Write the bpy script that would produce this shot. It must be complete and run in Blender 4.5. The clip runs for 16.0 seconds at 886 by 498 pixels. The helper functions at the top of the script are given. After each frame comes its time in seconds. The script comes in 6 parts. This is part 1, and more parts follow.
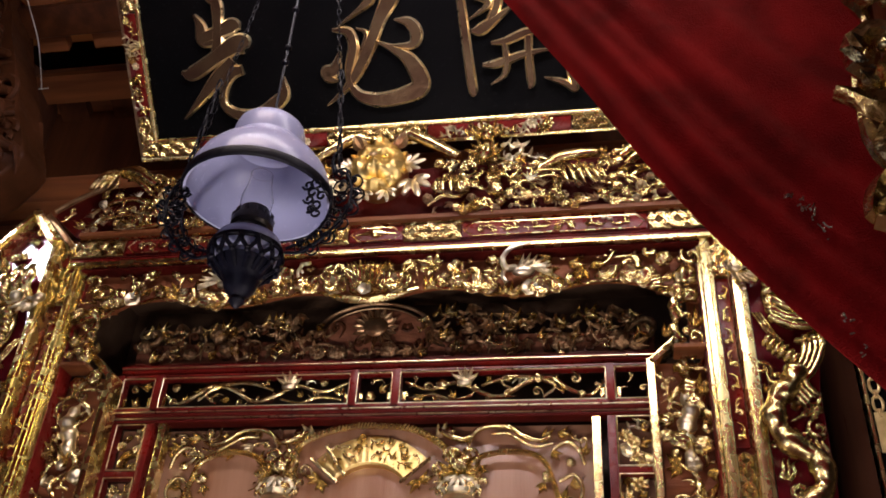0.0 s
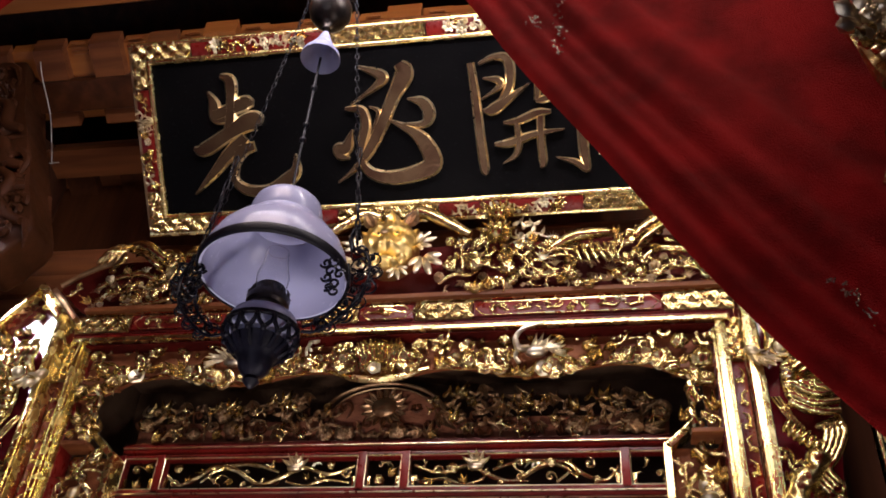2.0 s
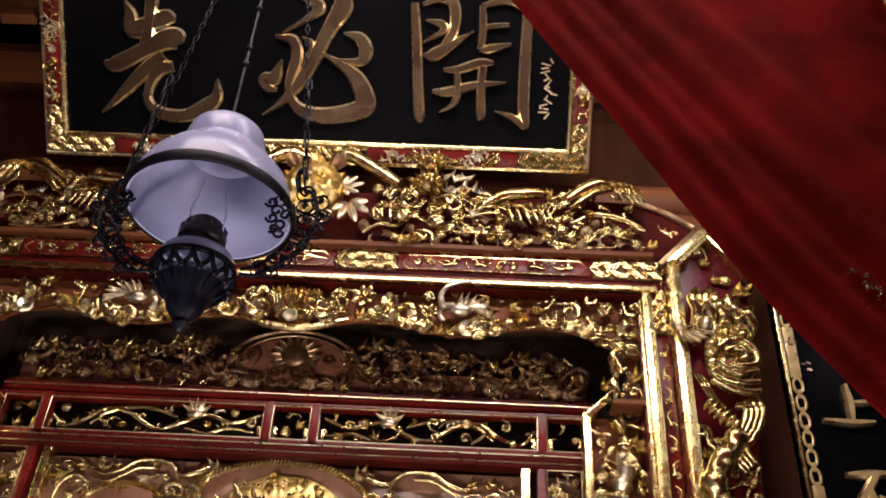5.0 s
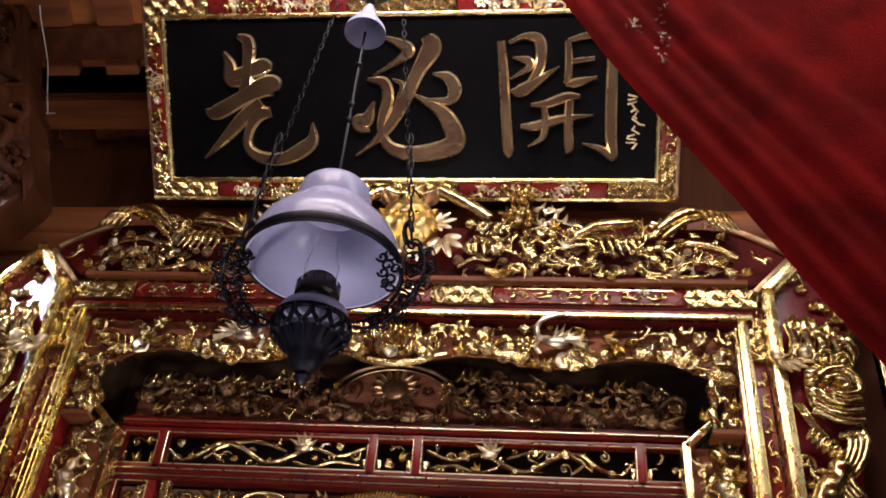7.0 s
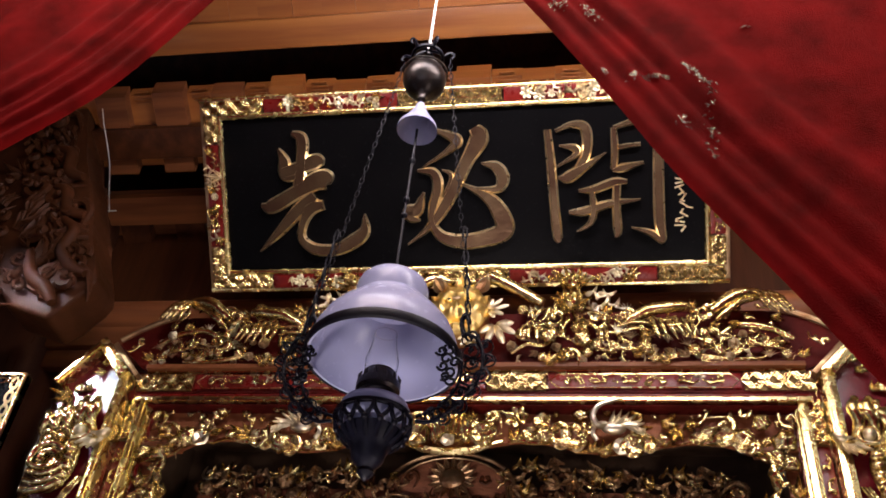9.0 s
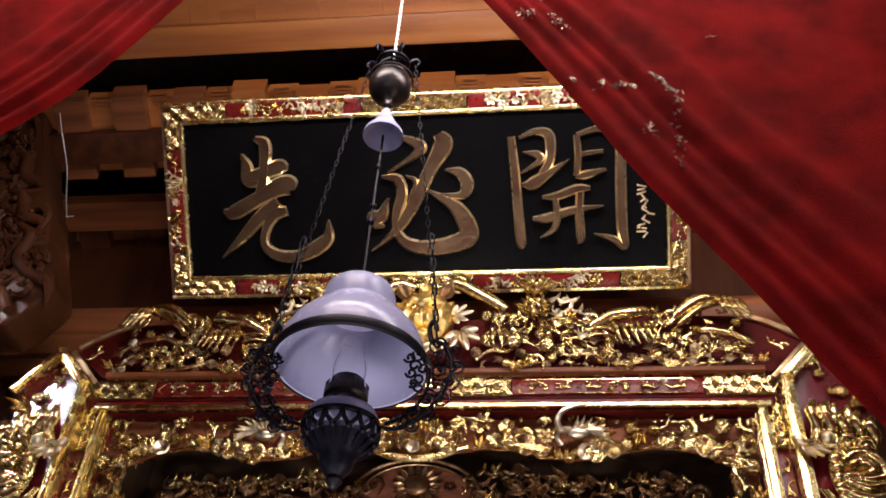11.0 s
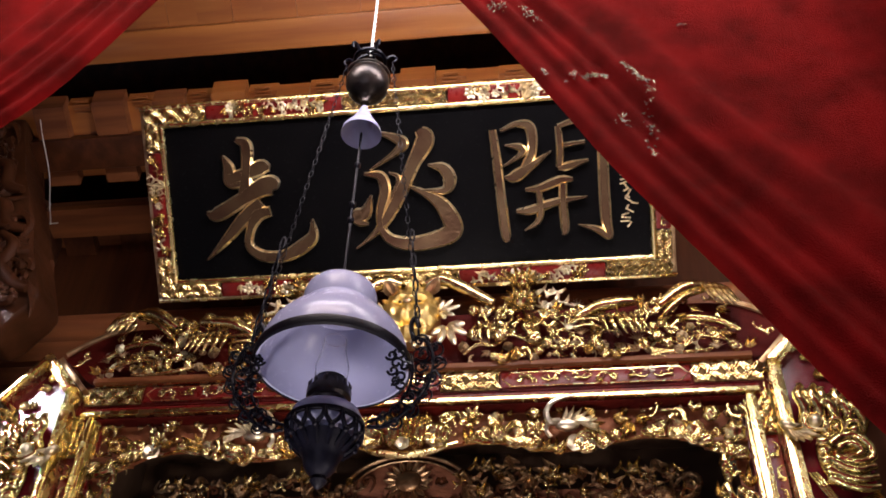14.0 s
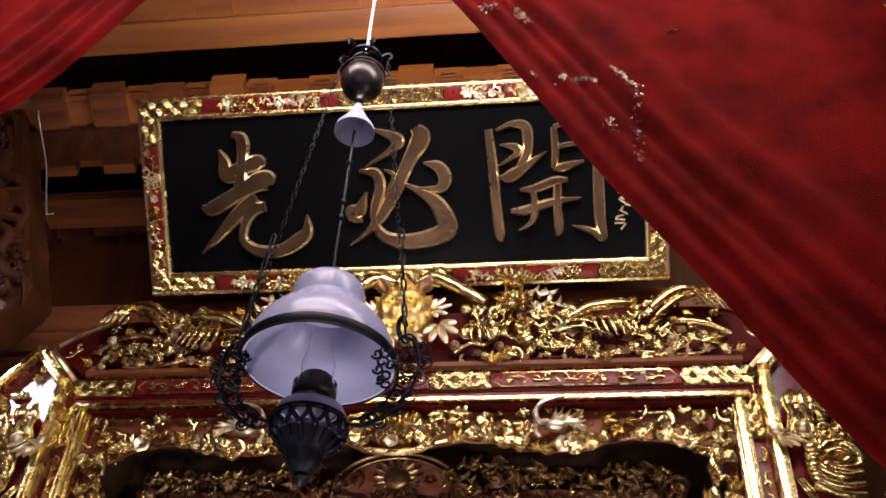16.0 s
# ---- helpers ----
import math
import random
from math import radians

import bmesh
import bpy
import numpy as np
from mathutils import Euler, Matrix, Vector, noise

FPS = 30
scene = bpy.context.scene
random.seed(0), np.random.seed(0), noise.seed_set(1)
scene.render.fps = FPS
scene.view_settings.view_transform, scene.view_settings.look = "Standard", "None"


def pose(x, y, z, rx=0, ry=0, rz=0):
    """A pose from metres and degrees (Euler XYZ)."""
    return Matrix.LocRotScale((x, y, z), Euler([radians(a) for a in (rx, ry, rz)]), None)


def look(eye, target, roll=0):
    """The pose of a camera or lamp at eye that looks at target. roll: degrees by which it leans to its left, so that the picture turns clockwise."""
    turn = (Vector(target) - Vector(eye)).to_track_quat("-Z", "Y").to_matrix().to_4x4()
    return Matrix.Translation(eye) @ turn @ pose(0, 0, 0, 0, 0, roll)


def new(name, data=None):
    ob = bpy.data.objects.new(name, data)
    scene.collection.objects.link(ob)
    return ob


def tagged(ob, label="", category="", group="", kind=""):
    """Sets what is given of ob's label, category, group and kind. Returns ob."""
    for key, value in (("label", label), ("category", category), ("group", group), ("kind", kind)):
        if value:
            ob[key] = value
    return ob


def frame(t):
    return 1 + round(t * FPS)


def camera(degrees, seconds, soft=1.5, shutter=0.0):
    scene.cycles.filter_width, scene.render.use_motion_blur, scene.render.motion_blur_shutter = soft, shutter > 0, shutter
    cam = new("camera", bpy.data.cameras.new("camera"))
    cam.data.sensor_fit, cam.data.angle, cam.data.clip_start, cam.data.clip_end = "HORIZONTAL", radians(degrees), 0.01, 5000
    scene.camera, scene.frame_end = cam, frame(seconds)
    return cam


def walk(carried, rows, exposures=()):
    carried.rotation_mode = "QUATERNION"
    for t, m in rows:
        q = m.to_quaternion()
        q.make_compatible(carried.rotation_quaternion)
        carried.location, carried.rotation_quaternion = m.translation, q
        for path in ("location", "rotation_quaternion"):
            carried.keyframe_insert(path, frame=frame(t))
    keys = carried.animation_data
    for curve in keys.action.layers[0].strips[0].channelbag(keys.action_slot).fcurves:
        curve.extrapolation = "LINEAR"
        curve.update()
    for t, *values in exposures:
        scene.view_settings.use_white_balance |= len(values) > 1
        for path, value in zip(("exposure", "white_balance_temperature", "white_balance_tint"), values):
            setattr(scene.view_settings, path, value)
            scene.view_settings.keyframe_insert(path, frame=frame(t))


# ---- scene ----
cam = camera(51.0, 16.0, 1.7)
PATH = [
    (0, (0.847, -2.927, 1.46), (0.52, -1.298, 2.573), 3.6),
    (0.5, (0.856, -2.933, 1.463), (0.525, -1.336, 2.62), 4.1),
    (1, (0.854, -2.936, 1.463), (0.531, -1.363, 2.656), 4.4),
    (1.5, (0.839, -2.934, 1.463), (0.522, -1.383, 2.686), 4.3),
    (2, (0.787, -2.909, 1.485), (0.474, -1.376, 2.732), 4.3),
    (2.5, (0.738, -2.889, 1.502), (0.396, -1.339, 2.718), 5.0),
    (3, (0.704, -2.853, 1.518), (0.375, -1.262, 2.685), 5.6),
    (3.5, (0.679, -2.776, 1.543), (0.531, -1.107, 2.635), 3.8),
    (4, (0.642, -2.762, 1.565), (0.667, -1.09, 2.662), 2.2),
    (4.5, (0.615, -2.781, 1.569), (0.597, -1.157, 2.736), 2.9),
    (7, (0.527, -2.935, 1.598), (0.31, -1.334, 2.776), 5.2),
    (7.5, (0.521, -2.964, 1.601), (0.207, -1.399, 2.806), 6.4),
    (8, (0.519, -2.979, 1.602), (0.184, -1.465, 2.864), 6.4),
    (10.5, (0.478, -3.003, 1.594), (0.241, -1.516, 2.911), 4.7),
    (11, (0.479, -3.0, 1.6), (0.258, -1.51, 2.916), 4.1),
    (11.5, (0.481, -3.0, 1.603), (0.263, -1.51, 2.918), 4.0),
    (12, (0.488, -3.004, 1.607), (0.27, -1.513, 2.922), 3.5),
    (12.5, (0.5, -3.005, 1.603), (0.285, -1.514, 2.918), 3.2),
    (13, (0.502, -3.002, 1.603), (0.29, -1.509, 2.917), 2.9),
    (13.5, (0.508, -3.003, 1.604), (0.298, -1.506, 2.913), 2.6),
    (14, (0.516, -2.996, 1.607), (0.307, -1.497, 2.914), 2.0),
    (14.5, (0.526, -2.994, 1.605), (0.315, -1.494, 2.911), 1.9),
    (15, (0.529, -2.998, 1.606), (0.317, -1.496, 2.909), 2.0),
    (15.5, (0.536, -2.999, 1.611), (0.317, -1.494, 2.91), 2.5),
    (16, (0.551, -3.001, 1.614), (0.337, -1.497, 2.914), 3.2),
]
walk(cam, [(t, look(eye, target, roll)) for t, eye, target, roll in PATH], [(0.0, 0.1, 6500, 23), (4.7, 0.1, 6500, 23), (7.0, 0.16, 6500, 23), (10.5, 0.26, 6500, 23), (16.0, 0.26, 6500, 23)])

# ---- light ----
world = bpy.data.worlds.new("dim_hall")
scene.world = world
world.use_nodes = True
world.node_tree.nodes["Background"].inputs[0].default_value = (0.55, 0.65, 1.0, 1)
world.node_tree.nodes["Background"].inputs[1].default_value = 0.008


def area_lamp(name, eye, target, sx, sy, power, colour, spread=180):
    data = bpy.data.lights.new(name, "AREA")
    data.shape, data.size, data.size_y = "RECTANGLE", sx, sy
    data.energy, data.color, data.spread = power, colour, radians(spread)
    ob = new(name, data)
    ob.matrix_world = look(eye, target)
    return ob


# unseen area lamps: lintel tubes where the gilt mirrors them, added fills, entrance daylight
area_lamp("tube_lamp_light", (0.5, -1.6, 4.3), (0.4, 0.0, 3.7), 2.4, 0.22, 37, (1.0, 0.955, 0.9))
# upward side of the same tube, added to brighten the ceiling
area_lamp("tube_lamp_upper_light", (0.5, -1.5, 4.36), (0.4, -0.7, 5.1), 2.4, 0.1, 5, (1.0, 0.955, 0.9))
# unseen fills added low in front, to brighten the doors and carving
area_lamp("altar_fill_light", (-0.05, -1.25, 1.65), (-0.05, 0.2, 2.85), 0.6, 0.14, 16, (1.0, 0.93, 0.82))
area_lamp("altar_fill_light", (1.3, -1.4, 1.6), (0.4, 0.0, 3.4), 0.5, 0.14, 5.5, (1.0, 0.93, 0.82))
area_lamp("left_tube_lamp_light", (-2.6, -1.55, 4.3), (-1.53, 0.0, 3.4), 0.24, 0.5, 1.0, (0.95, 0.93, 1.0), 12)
# weak fill added so the right couplet board's gilding shows
area_lamp("right_fill_light", (2.6, -1.5, 4.2), (1.7, 0.0, 3.0), 1.0, 0.16, 1.4, (1.0, 0.95, 0.87))
# added fill above the curtains: bright at their top, weaker further down
area_lamp("curtain_fill_light", (0.2, -2.35, 4.75), (0.2, -1.75, 3.8), 3.0, 0.16, 21, (1.0, 0.84, 0.72), 120)
area_lamp("entrance_light", (-0.6, -6.2, 1.2), (-0.4, -2.5, 1.6), 3.6, 2.2, 23, (0.86, 0.88, 1.0))
# cool fill added from the left; the west wall has no opening
area_lamp("side_fill_light", (-3.6, -2.2, 1.7), (-1.3, 0.0, 2.8), 0.5, 1.4, 3, (0.78, 0.82, 1.0))


# ---- materials ----
def material(name, base, rough=0.5, metal=0.0, other=None, scale=20.0, amount=0.5, bump=0.2, fine=6.0, stretch=(1, 1, 1), coat=0.0, island=0.0, detail=6.0, lumps=0.0, spec=0.5):
    m = bpy.data.materials.new(name)
    m.use_nodes = True
    nt = m.node_tree
    b = nt.nodes["Principled BSDF"]
    b.inputs["Roughness"].default_value = rough
    b.inputs["Metallic"].default_value = metal
    b.inputs["Coat Weight"].default_value = coat
    b.inputs["Coat Roughness"].default_value = 0.12
    tc = nt.nodes.new("ShaderNodeTexCoord")
    mp = nt.nodes.new("ShaderNodeMapping")
    mp.inputs["Scale"].default_value = stretch
    nt.links.new(tc.outputs["Object"], mp.inputs["Vector"])
    big = nt.nodes.new("ShaderNodeTexNoise")
    big.inputs["Scale"].default_value = scale
    big.inputs["Detail"].default_value = detail
    nt.links.new(mp.outputs["Vector"], big.inputs["Vector"])
    small = nt.nodes.new("ShaderNodeTexNoise")
    small.inputs["Scale"].default_value = scale * fine
    small.inputs["Detail"].default_value = 4
    nt.links.new(mp.outputs["Vector"], small.inputs["Vector"])
    ramp = nt.nodes.new("ShaderNodeValToRGB")
    ramp.color_ramp.elements[0].position, ramp.color_ramp.elements[1].position = 0.5 - 0.22 * amount, 0.5 + 0.3 * (1 - amount) + 0.08
    other = other or tuple(0.55 * c for c in base)
    ramp.color_ramp.elements[0].color, ramp.color_ramp.elements[1].color = (*other, 1), (*base, 1)
    nt.links.new(big.outputs["Fac"], ramp.inputs["Fac"])
    out = ramp.outputs["Color"]
    if island:
        info = nt.nodes.new("ShaderNodeObjectInfo")
        geo = nt.nodes.new("ShaderNodeNewGeometry")
        add = nt.nodes.new("ShaderNodeMath")
        add.operation = "ADD"
        nt.links.new(info.outputs["Random"], add.inputs[0])
        nt.links.new(geo.outputs["Random Per Island"], add.inputs[1])
        rng = nt.nodes.new("ShaderNodeMapRange")
        rng.inputs["From Max"].default_value = 2.0
        rng.inputs["To Min"].default_value, rng.inputs["To Max"].default_value = 1 - island, 1 + island * 0.6
        nt.links.new(add.outputs[0], rng.inputs["Value"])
        hsv = nt.nodes.new("ShaderNodeHueSaturation")
        nt.links.new(rng.outputs["Result"], hsv.inputs["Value"])
        nt.links.new(out, hsv.inputs["Color"])
        out = hsv.outputs["Color"]
    nt.links.new(out, b.inputs["Base Color"])
    rr = nt.nodes.new("ShaderNodeMapRange")
    rr.inputs["To Min"].default_value, rr.inputs["To Max"].default_value = max(0.02, rough - 0.1), min(1.0, rough + 0.14)
    nt.links.new(small.outputs["Fac"], rr.inputs["Value"])
    nt.links.new(rr.outputs["Result"], b.inputs["Roughness"])
    if bump:
        bp = nt.nodes.new("ShaderNodeBump")
        bp.inputs["Strength"].default_value = bump
        bp.inputs["Distance"].default_value = 0.01
        nt.links.new(small.outputs["Fac"], bp.inputs["Height"])
        if lumps:
            lump = nt.nodes.new("ShaderNodeTexNoise")
            lump.inputs["Scale"].default_value = scale * 0.5
            lump.inputs["Detail"].default_value = 1
            nt.links.new(mp.outputs["Vector"], lump.inputs["Vector"])
            bl = nt.nodes.new("ShaderNodeBump")
            bl.inputs["Strength"].default_value = lumps
            bl.inputs["Distance"].default_value = 0.05
            nt.links.new(lump.outputs["Fac"], bl.inputs["Height"])
            nt.links.new(bl.outputs["Normal"], bp.inputs["Normal"])
        nt.links.new(bp.outputs["Normal"], b.inputs["Normal"])
    b.inputs["Specular IOR Level"].default_value = spec
    return m


GOLD_MOTIF = material("gilt", (0.96, 0.79, 0.41), 0.19, 1.0, (0.48, 0.33, 0.13), 7, 0.55, 0.2, 3, island=0.3, lumps=0.2)
GOLD = material("gilt_relief", (0.96, 0.79, 0.41), 0.19, 1.0, (0.48, 0.33, 0.13), 60, 0.55, 0.16, 3, island=0.25, lumps=0.12)
FACE_GOLD = material("matt_bright_gilt", (0.96, 0.77, 0.34), 0.36, 1.0, (0.82, 0.58, 0.2), 40, 0.5, 0.1, 4)
GOLD_BAR = material("gilt_moulding", (0.96, 0.8, 0.41), 0.24, 1.0, (0.88, 0.7, 0.3), 5, 0.5, 0.0, 5)
DULL = material("old_gilt", (0.6, 0.42, 0.24), 0.33, 0.9, (0.26, 0.13, 0.06), 12, 0.6, 0.3, 4, island=0.35, lumps=0.25)
PALE = material("silver_gilt", (0.82, 0.76, 0.62), 0.32, 1.0, (0.7, 0.58, 0.38), 6, 0.4, 0.06, 4, island=0.15, lumps=0.08)
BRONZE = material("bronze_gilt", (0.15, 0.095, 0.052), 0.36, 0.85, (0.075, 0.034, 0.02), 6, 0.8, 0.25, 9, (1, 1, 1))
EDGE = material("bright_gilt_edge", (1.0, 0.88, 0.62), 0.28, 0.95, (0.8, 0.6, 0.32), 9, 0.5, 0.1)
RED = material("red_lacquer", (0.2, 0.013, 0.009), 0.28, 0.0, (0.09, 0.007, 0.006), 6, 0.6, 0.06, 9, spec=0.28)
RED_DARK = material("dark_red_lacquer", (0.1, 0.009, 0.006), 0.5, 0.0, (0.045, 0.005, 0.004), 6, 0.6, 0.08, 9, spec=0.07)
PURPLE = material("wine_lacquer", (0.14, 0.008, 0.012), 0.2, 0.0, (0.07, 0.005, 0.009), 6, 0.6, 0.08, 5, coat=0.45, lumps=0.12, spec=0.3)
BROCADE = material("matt_gilt", (0.84, 0.64, 0.28), 0.36, 1.0, (0.55, 0.37, 0.13), 30, 0.5, 0.12, 4)
INNER_WOOD = material("red_brown_carved_wood", (0.3, 0.12, 0.065), 0.4, 0.0, (0.16, 0.055, 0.03), 14, 0.6, 0.35, 5, spec=0.35, lumps=0.3)
WOOD_MATT = material("matt_brown_wood", (0.29, 0.1, 0.04), 0.6, 0.0, (0.17, 0.05, 0.02), 6, 0.6, 0.2, 6, (0.4, 3, 3), spec=0.2)
CHASED = material("chased_gilt_ground", (0.36, 0.24, 0.09), 0.45, 1.0, (0.16, 0.09, 0.03), 60, 0.5, 0.5, 4)
BLACK = material("black_lacquer", (0.004, 0.0038, 0.0042), 0.22, 0.0, (0.0025, 0.0025, 0.003), 5, 0.5, 0.02, 12, spec=0.06)
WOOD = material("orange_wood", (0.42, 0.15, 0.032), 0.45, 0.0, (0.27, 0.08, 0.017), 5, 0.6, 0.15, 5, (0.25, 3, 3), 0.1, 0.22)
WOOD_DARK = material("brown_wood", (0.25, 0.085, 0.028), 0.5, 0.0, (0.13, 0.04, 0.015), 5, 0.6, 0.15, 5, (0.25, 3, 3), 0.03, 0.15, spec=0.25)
WOOD_DIM = material("dark_and_shaded_wood", (0.1, 0.031, 0.011), 0.45, 0.0, (0.05, 0.015, 0.006), 5, 0.6, 0.15, 5, (3, 3, 0.3), 0.0, spec=0.2)
WOOD_CARVED = material("polished_carved_wood", (0.085, 0.028, 0.011), 0.45, 0.0, (0.045, 0.015, 0.006), 9, 0.6, 0.08, 5, spec=0.14)
WOOD_COL = material("column_wood", (0.095, 0.034, 0.018), 0.3, 0.0, (0.05, 0.018, 0.01), 4, 0.6, 0.08, 7, (3, 3, 0.2), 0.1, spec=0.3)
BOARD = material("panel_wood", (0.4, 0.22, 0.14), 0.32, 0.0, (0.28, 0.13, 0.07), 4, 0.5, 0.1, 7, (3, 3, 0.3), 0.1)
CLOTH = material("red_cloth", (0.48, 0.012, 0.011), 0.85, 0.0, (0.22, 0.007, 0.005), 9, 0.8, 0.8, 40, spec=0.1, lumps=0.2, detail=9.0)
IRON = material("black_iron", (0.006, 0.006, 0.014), 0.4, 0.2, (0.003, 0.003, 0.007), 30, 0.5, 0.06, spec=0.2)
PAINT_GOLD = material("gold_paint", (0.82, 0.62, 0.3), 0.35, 0.45, (0.6, 0.42, 0.18), 30, 0.5, 0.1)
BRASS = material("dark_brass", (0.075, 0.062, 0.055), 0.3, 0.8, (0.03, 0.026, 0.026), 25, 0.6, 0.08)
PLASTER = material("dark_timber_wall", (0.1, 0.055, 0.03), 0.6, 0.0, (0.06, 0.03, 0.018), 2, 0.6, 0.2, 14)
TILE = material("floor_tile", (0.3, 0.16, 0.11), 0.45, 0.0, (0.2, 0.08, 0.05), 3, 0.6, 0.1, 14)
CORD = material("white_cord", (0.75, 0.74, 0.72), 0.6, 0.0, (0.6, 0.58, 0.55), 40, 0.5, 0.4)
SEQUIN = material("silver_thread", (0.85, 0.75, 0.62), 0.25, 0.9, (0.6, 0.4, 0.3), 60, 0.5, 0.3, island=0.4)

MILK = material("milk_glass", (0.42, 0.44, 0.66), 0.22, 0.0, (0.38, 0.4, 0.6), 6, 0.4, 0.01, 8, spec=0.35, coat=0.03)
MILK.node_tree.nodes["Principled BSDF"].inputs["Subsurface Weight"].default_value = 0.25
MILK.node_tree.nodes["Principled BSDF"].inputs["Subsurface Radius"].default_value = (0.02, 0.02, 0.02)
GLASS = material("clear_glass", (1, 1, 1), 0.04, 0.0, (1, 1, 1), 5, 0.5, 0.0)
GLASS.node_tree.nodes["Principled BSDF"].inputs["Transmission Weight"].default_value = 1.0
GLASS.node_tree.nodes["Principled BSDF"].inputs["IOR"].default_value = 1.3


# ---- mesh helpers ----
def thing(name, at, label, category, group="", kind=""):
    ob = new(name)
    ob.empty_display_size = 0.05
    ob.location = at
    return tagged(ob, label, category, group, kind)


def mesh_of(name, bm, mat, smooth=True):
    me = bpy.data.meshes.new(name)
    bmesh.ops.recalc_face_normals(bm, faces=bm.faces)
    bm.to_mesh(me)
    bm.free()
    for mm in mat if isinstance(mat, (list, tuple)) else (mat,):
        me.materials.append(mm)
    if smooth:
        me.polygons.foreach_set("use_smooth", [True] * len(me.polygons))
        me.set_sharp_from_angle(angle=radians(42))
    return me


def part(name, bm, mat, parent, label="", smooth=True):
    """One mesh in world coordinates, under a thing or a part."""
    ob = new(name, mesh_of(name, bm, mat, smooth))
    ob.parent = parent
    if parent.type == "EMPTY":
        ob.matrix_parent_inverse = Matrix.Translation(-Vector(parent.location))
    return tagged(ob, label)


def solid(name, bm, mat, label, category="", kind="", group="", smooth=True):
    return tagged(new(name, mesh_of(name, bm, mat, smooth)), label, category, group, kind)


def box(bm, x0, x1, y0, y1, z0, z1, bevel=0.0, m=None, mi=0):
    vs = [bm.verts.new((x, y, z)) for x in (x0, x1) for y in (y0, y1) for z in (z0, z1)]
    fs = [bm.faces.new([vs[i] for i in q]) for q in ((0, 1, 3, 2), (4, 6, 7, 5), (0, 4, 5, 1), (2, 3, 7, 6), (0, 2, 6, 4), (1, 5, 7, 3))]
    for f in fs:
        f.material_index = mi
    if bevel:
        es = list({e for f in fs for e in f.edges})
        got = bmesh.ops.bevel(bm, geom=es, offset=bevel, segments=2, affect="EDGES", profile=0.6)
        vs = list({v for f in got["faces"] for v in f.verts} | {v for v in vs if v.is_valid})
        for f in got["faces"]:
            f.material_index = mi
    if m is not None:
        bmesh.ops.transform(bm, matrix=m, verts=[v for v in vs if v.is_valid])
    return bm


def spline(pts, n):
    """Points along a smooth curve through pts (tuples of any length)."""
    p = [np.array(q, float) for q in pts]
    p = [2 * p[0] - p[1]] + p + [2 * p[-1] - p[-2]]
    out = []
    for i in range(1, len(p) - 2):
        for k in range(n):
            t = k / n
            a, b, c, d = p[i - 1], p[i], p[i + 1], p[i + 2]
            out.append(0.5 * (2 * b + (c - a) * t + (2 * a - 5 * b + 4 * c - d) * t * t + (3 * b - a - 3 * c + d) * t ** 3))
    out.append(p[-2])
    return out


def tube(bm, pts, radius, seg=6, n=0, mi=0):
    """A capped tube; radius is a number, or a function of the way along (0 to 1)."""
    pts = spline(pts, n) if n else [np.array(q, float) for q in pts]
    rings, up = [], Vector((0.13, 0.31, 0.94))
    for i, p in enumerate(pts):
        a, b = Vector(pts[max(i - 1, 0)]), Vector(pts[min(i + 1, len(pts) - 1)])
        d = (b - a).normalized() if (b - a).length > 1e-9 else Vector((0, 0, 1))
        s = d.cross(up)
        if s.length < 0.05:
            s = d.cross(Vector((1, 0, 0)))
        s.normalize()
        w = d.cross(s)
        r = radius(i / max(1, len(pts) - 1)) if callable(radius) else radius
        rings.append([bm.verts.new(Vector(p) + r * (math.cos(q) * s + math.sin(q) * w)) for q in (2 * math.pi * k / seg for k in range(seg))])
    for a, b in zip(rings, rings[1:]):
        for k in range(seg):
            bm.faces.new((a[k], a[(k + 1) % seg], b[(k + 1) % seg], b[k])).material_index = mi
    for ring in (rings[0], rings[-1]):
        bm.faces.new(ring).material_index = mi
    return bm


def lathe(bm, profile, at=(0, 0, 0), seg=32, closed=False):
    """A turned form: profile of (radius, height) from one end to the other."""
    rings = [[bm.verts.new((at[0] + max(r, 1e-4) * math.cos(a), at[1] + max(r, 1e-4) * math.sin(a), at[2] + z)) for a in (2 * math.pi * k / seg for k in range(seg))] for r, z in profile]
    loop = list(zip(rings, rings[1:])) + ([(rings[-1], rings[0])] if closed else [])
    for a, b in loop:
        for k in range(seg):
            bm.faces.new((a[k], a[(k + 1) % seg], b[(k + 1) % seg], b[k]))
    if not closed:
        bm.faces.new(rings[0])
        bm.faces.new(rings[-1])
    return bm


def ball(bm, at, r, sub=2, m=None):
    got = bmesh.ops.create_icosphere(bm, subdivisions=sub, radius=1.0)
    scale = Matrix.Diagonal((*(r if isinstance(r, tuple) else (r, r, r)), 1))
    bmesh.ops.transform(bm, matrix=Matrix.Translation(at) @ (m or Matrix()) @ scale, verts=got["verts"])
    return bm


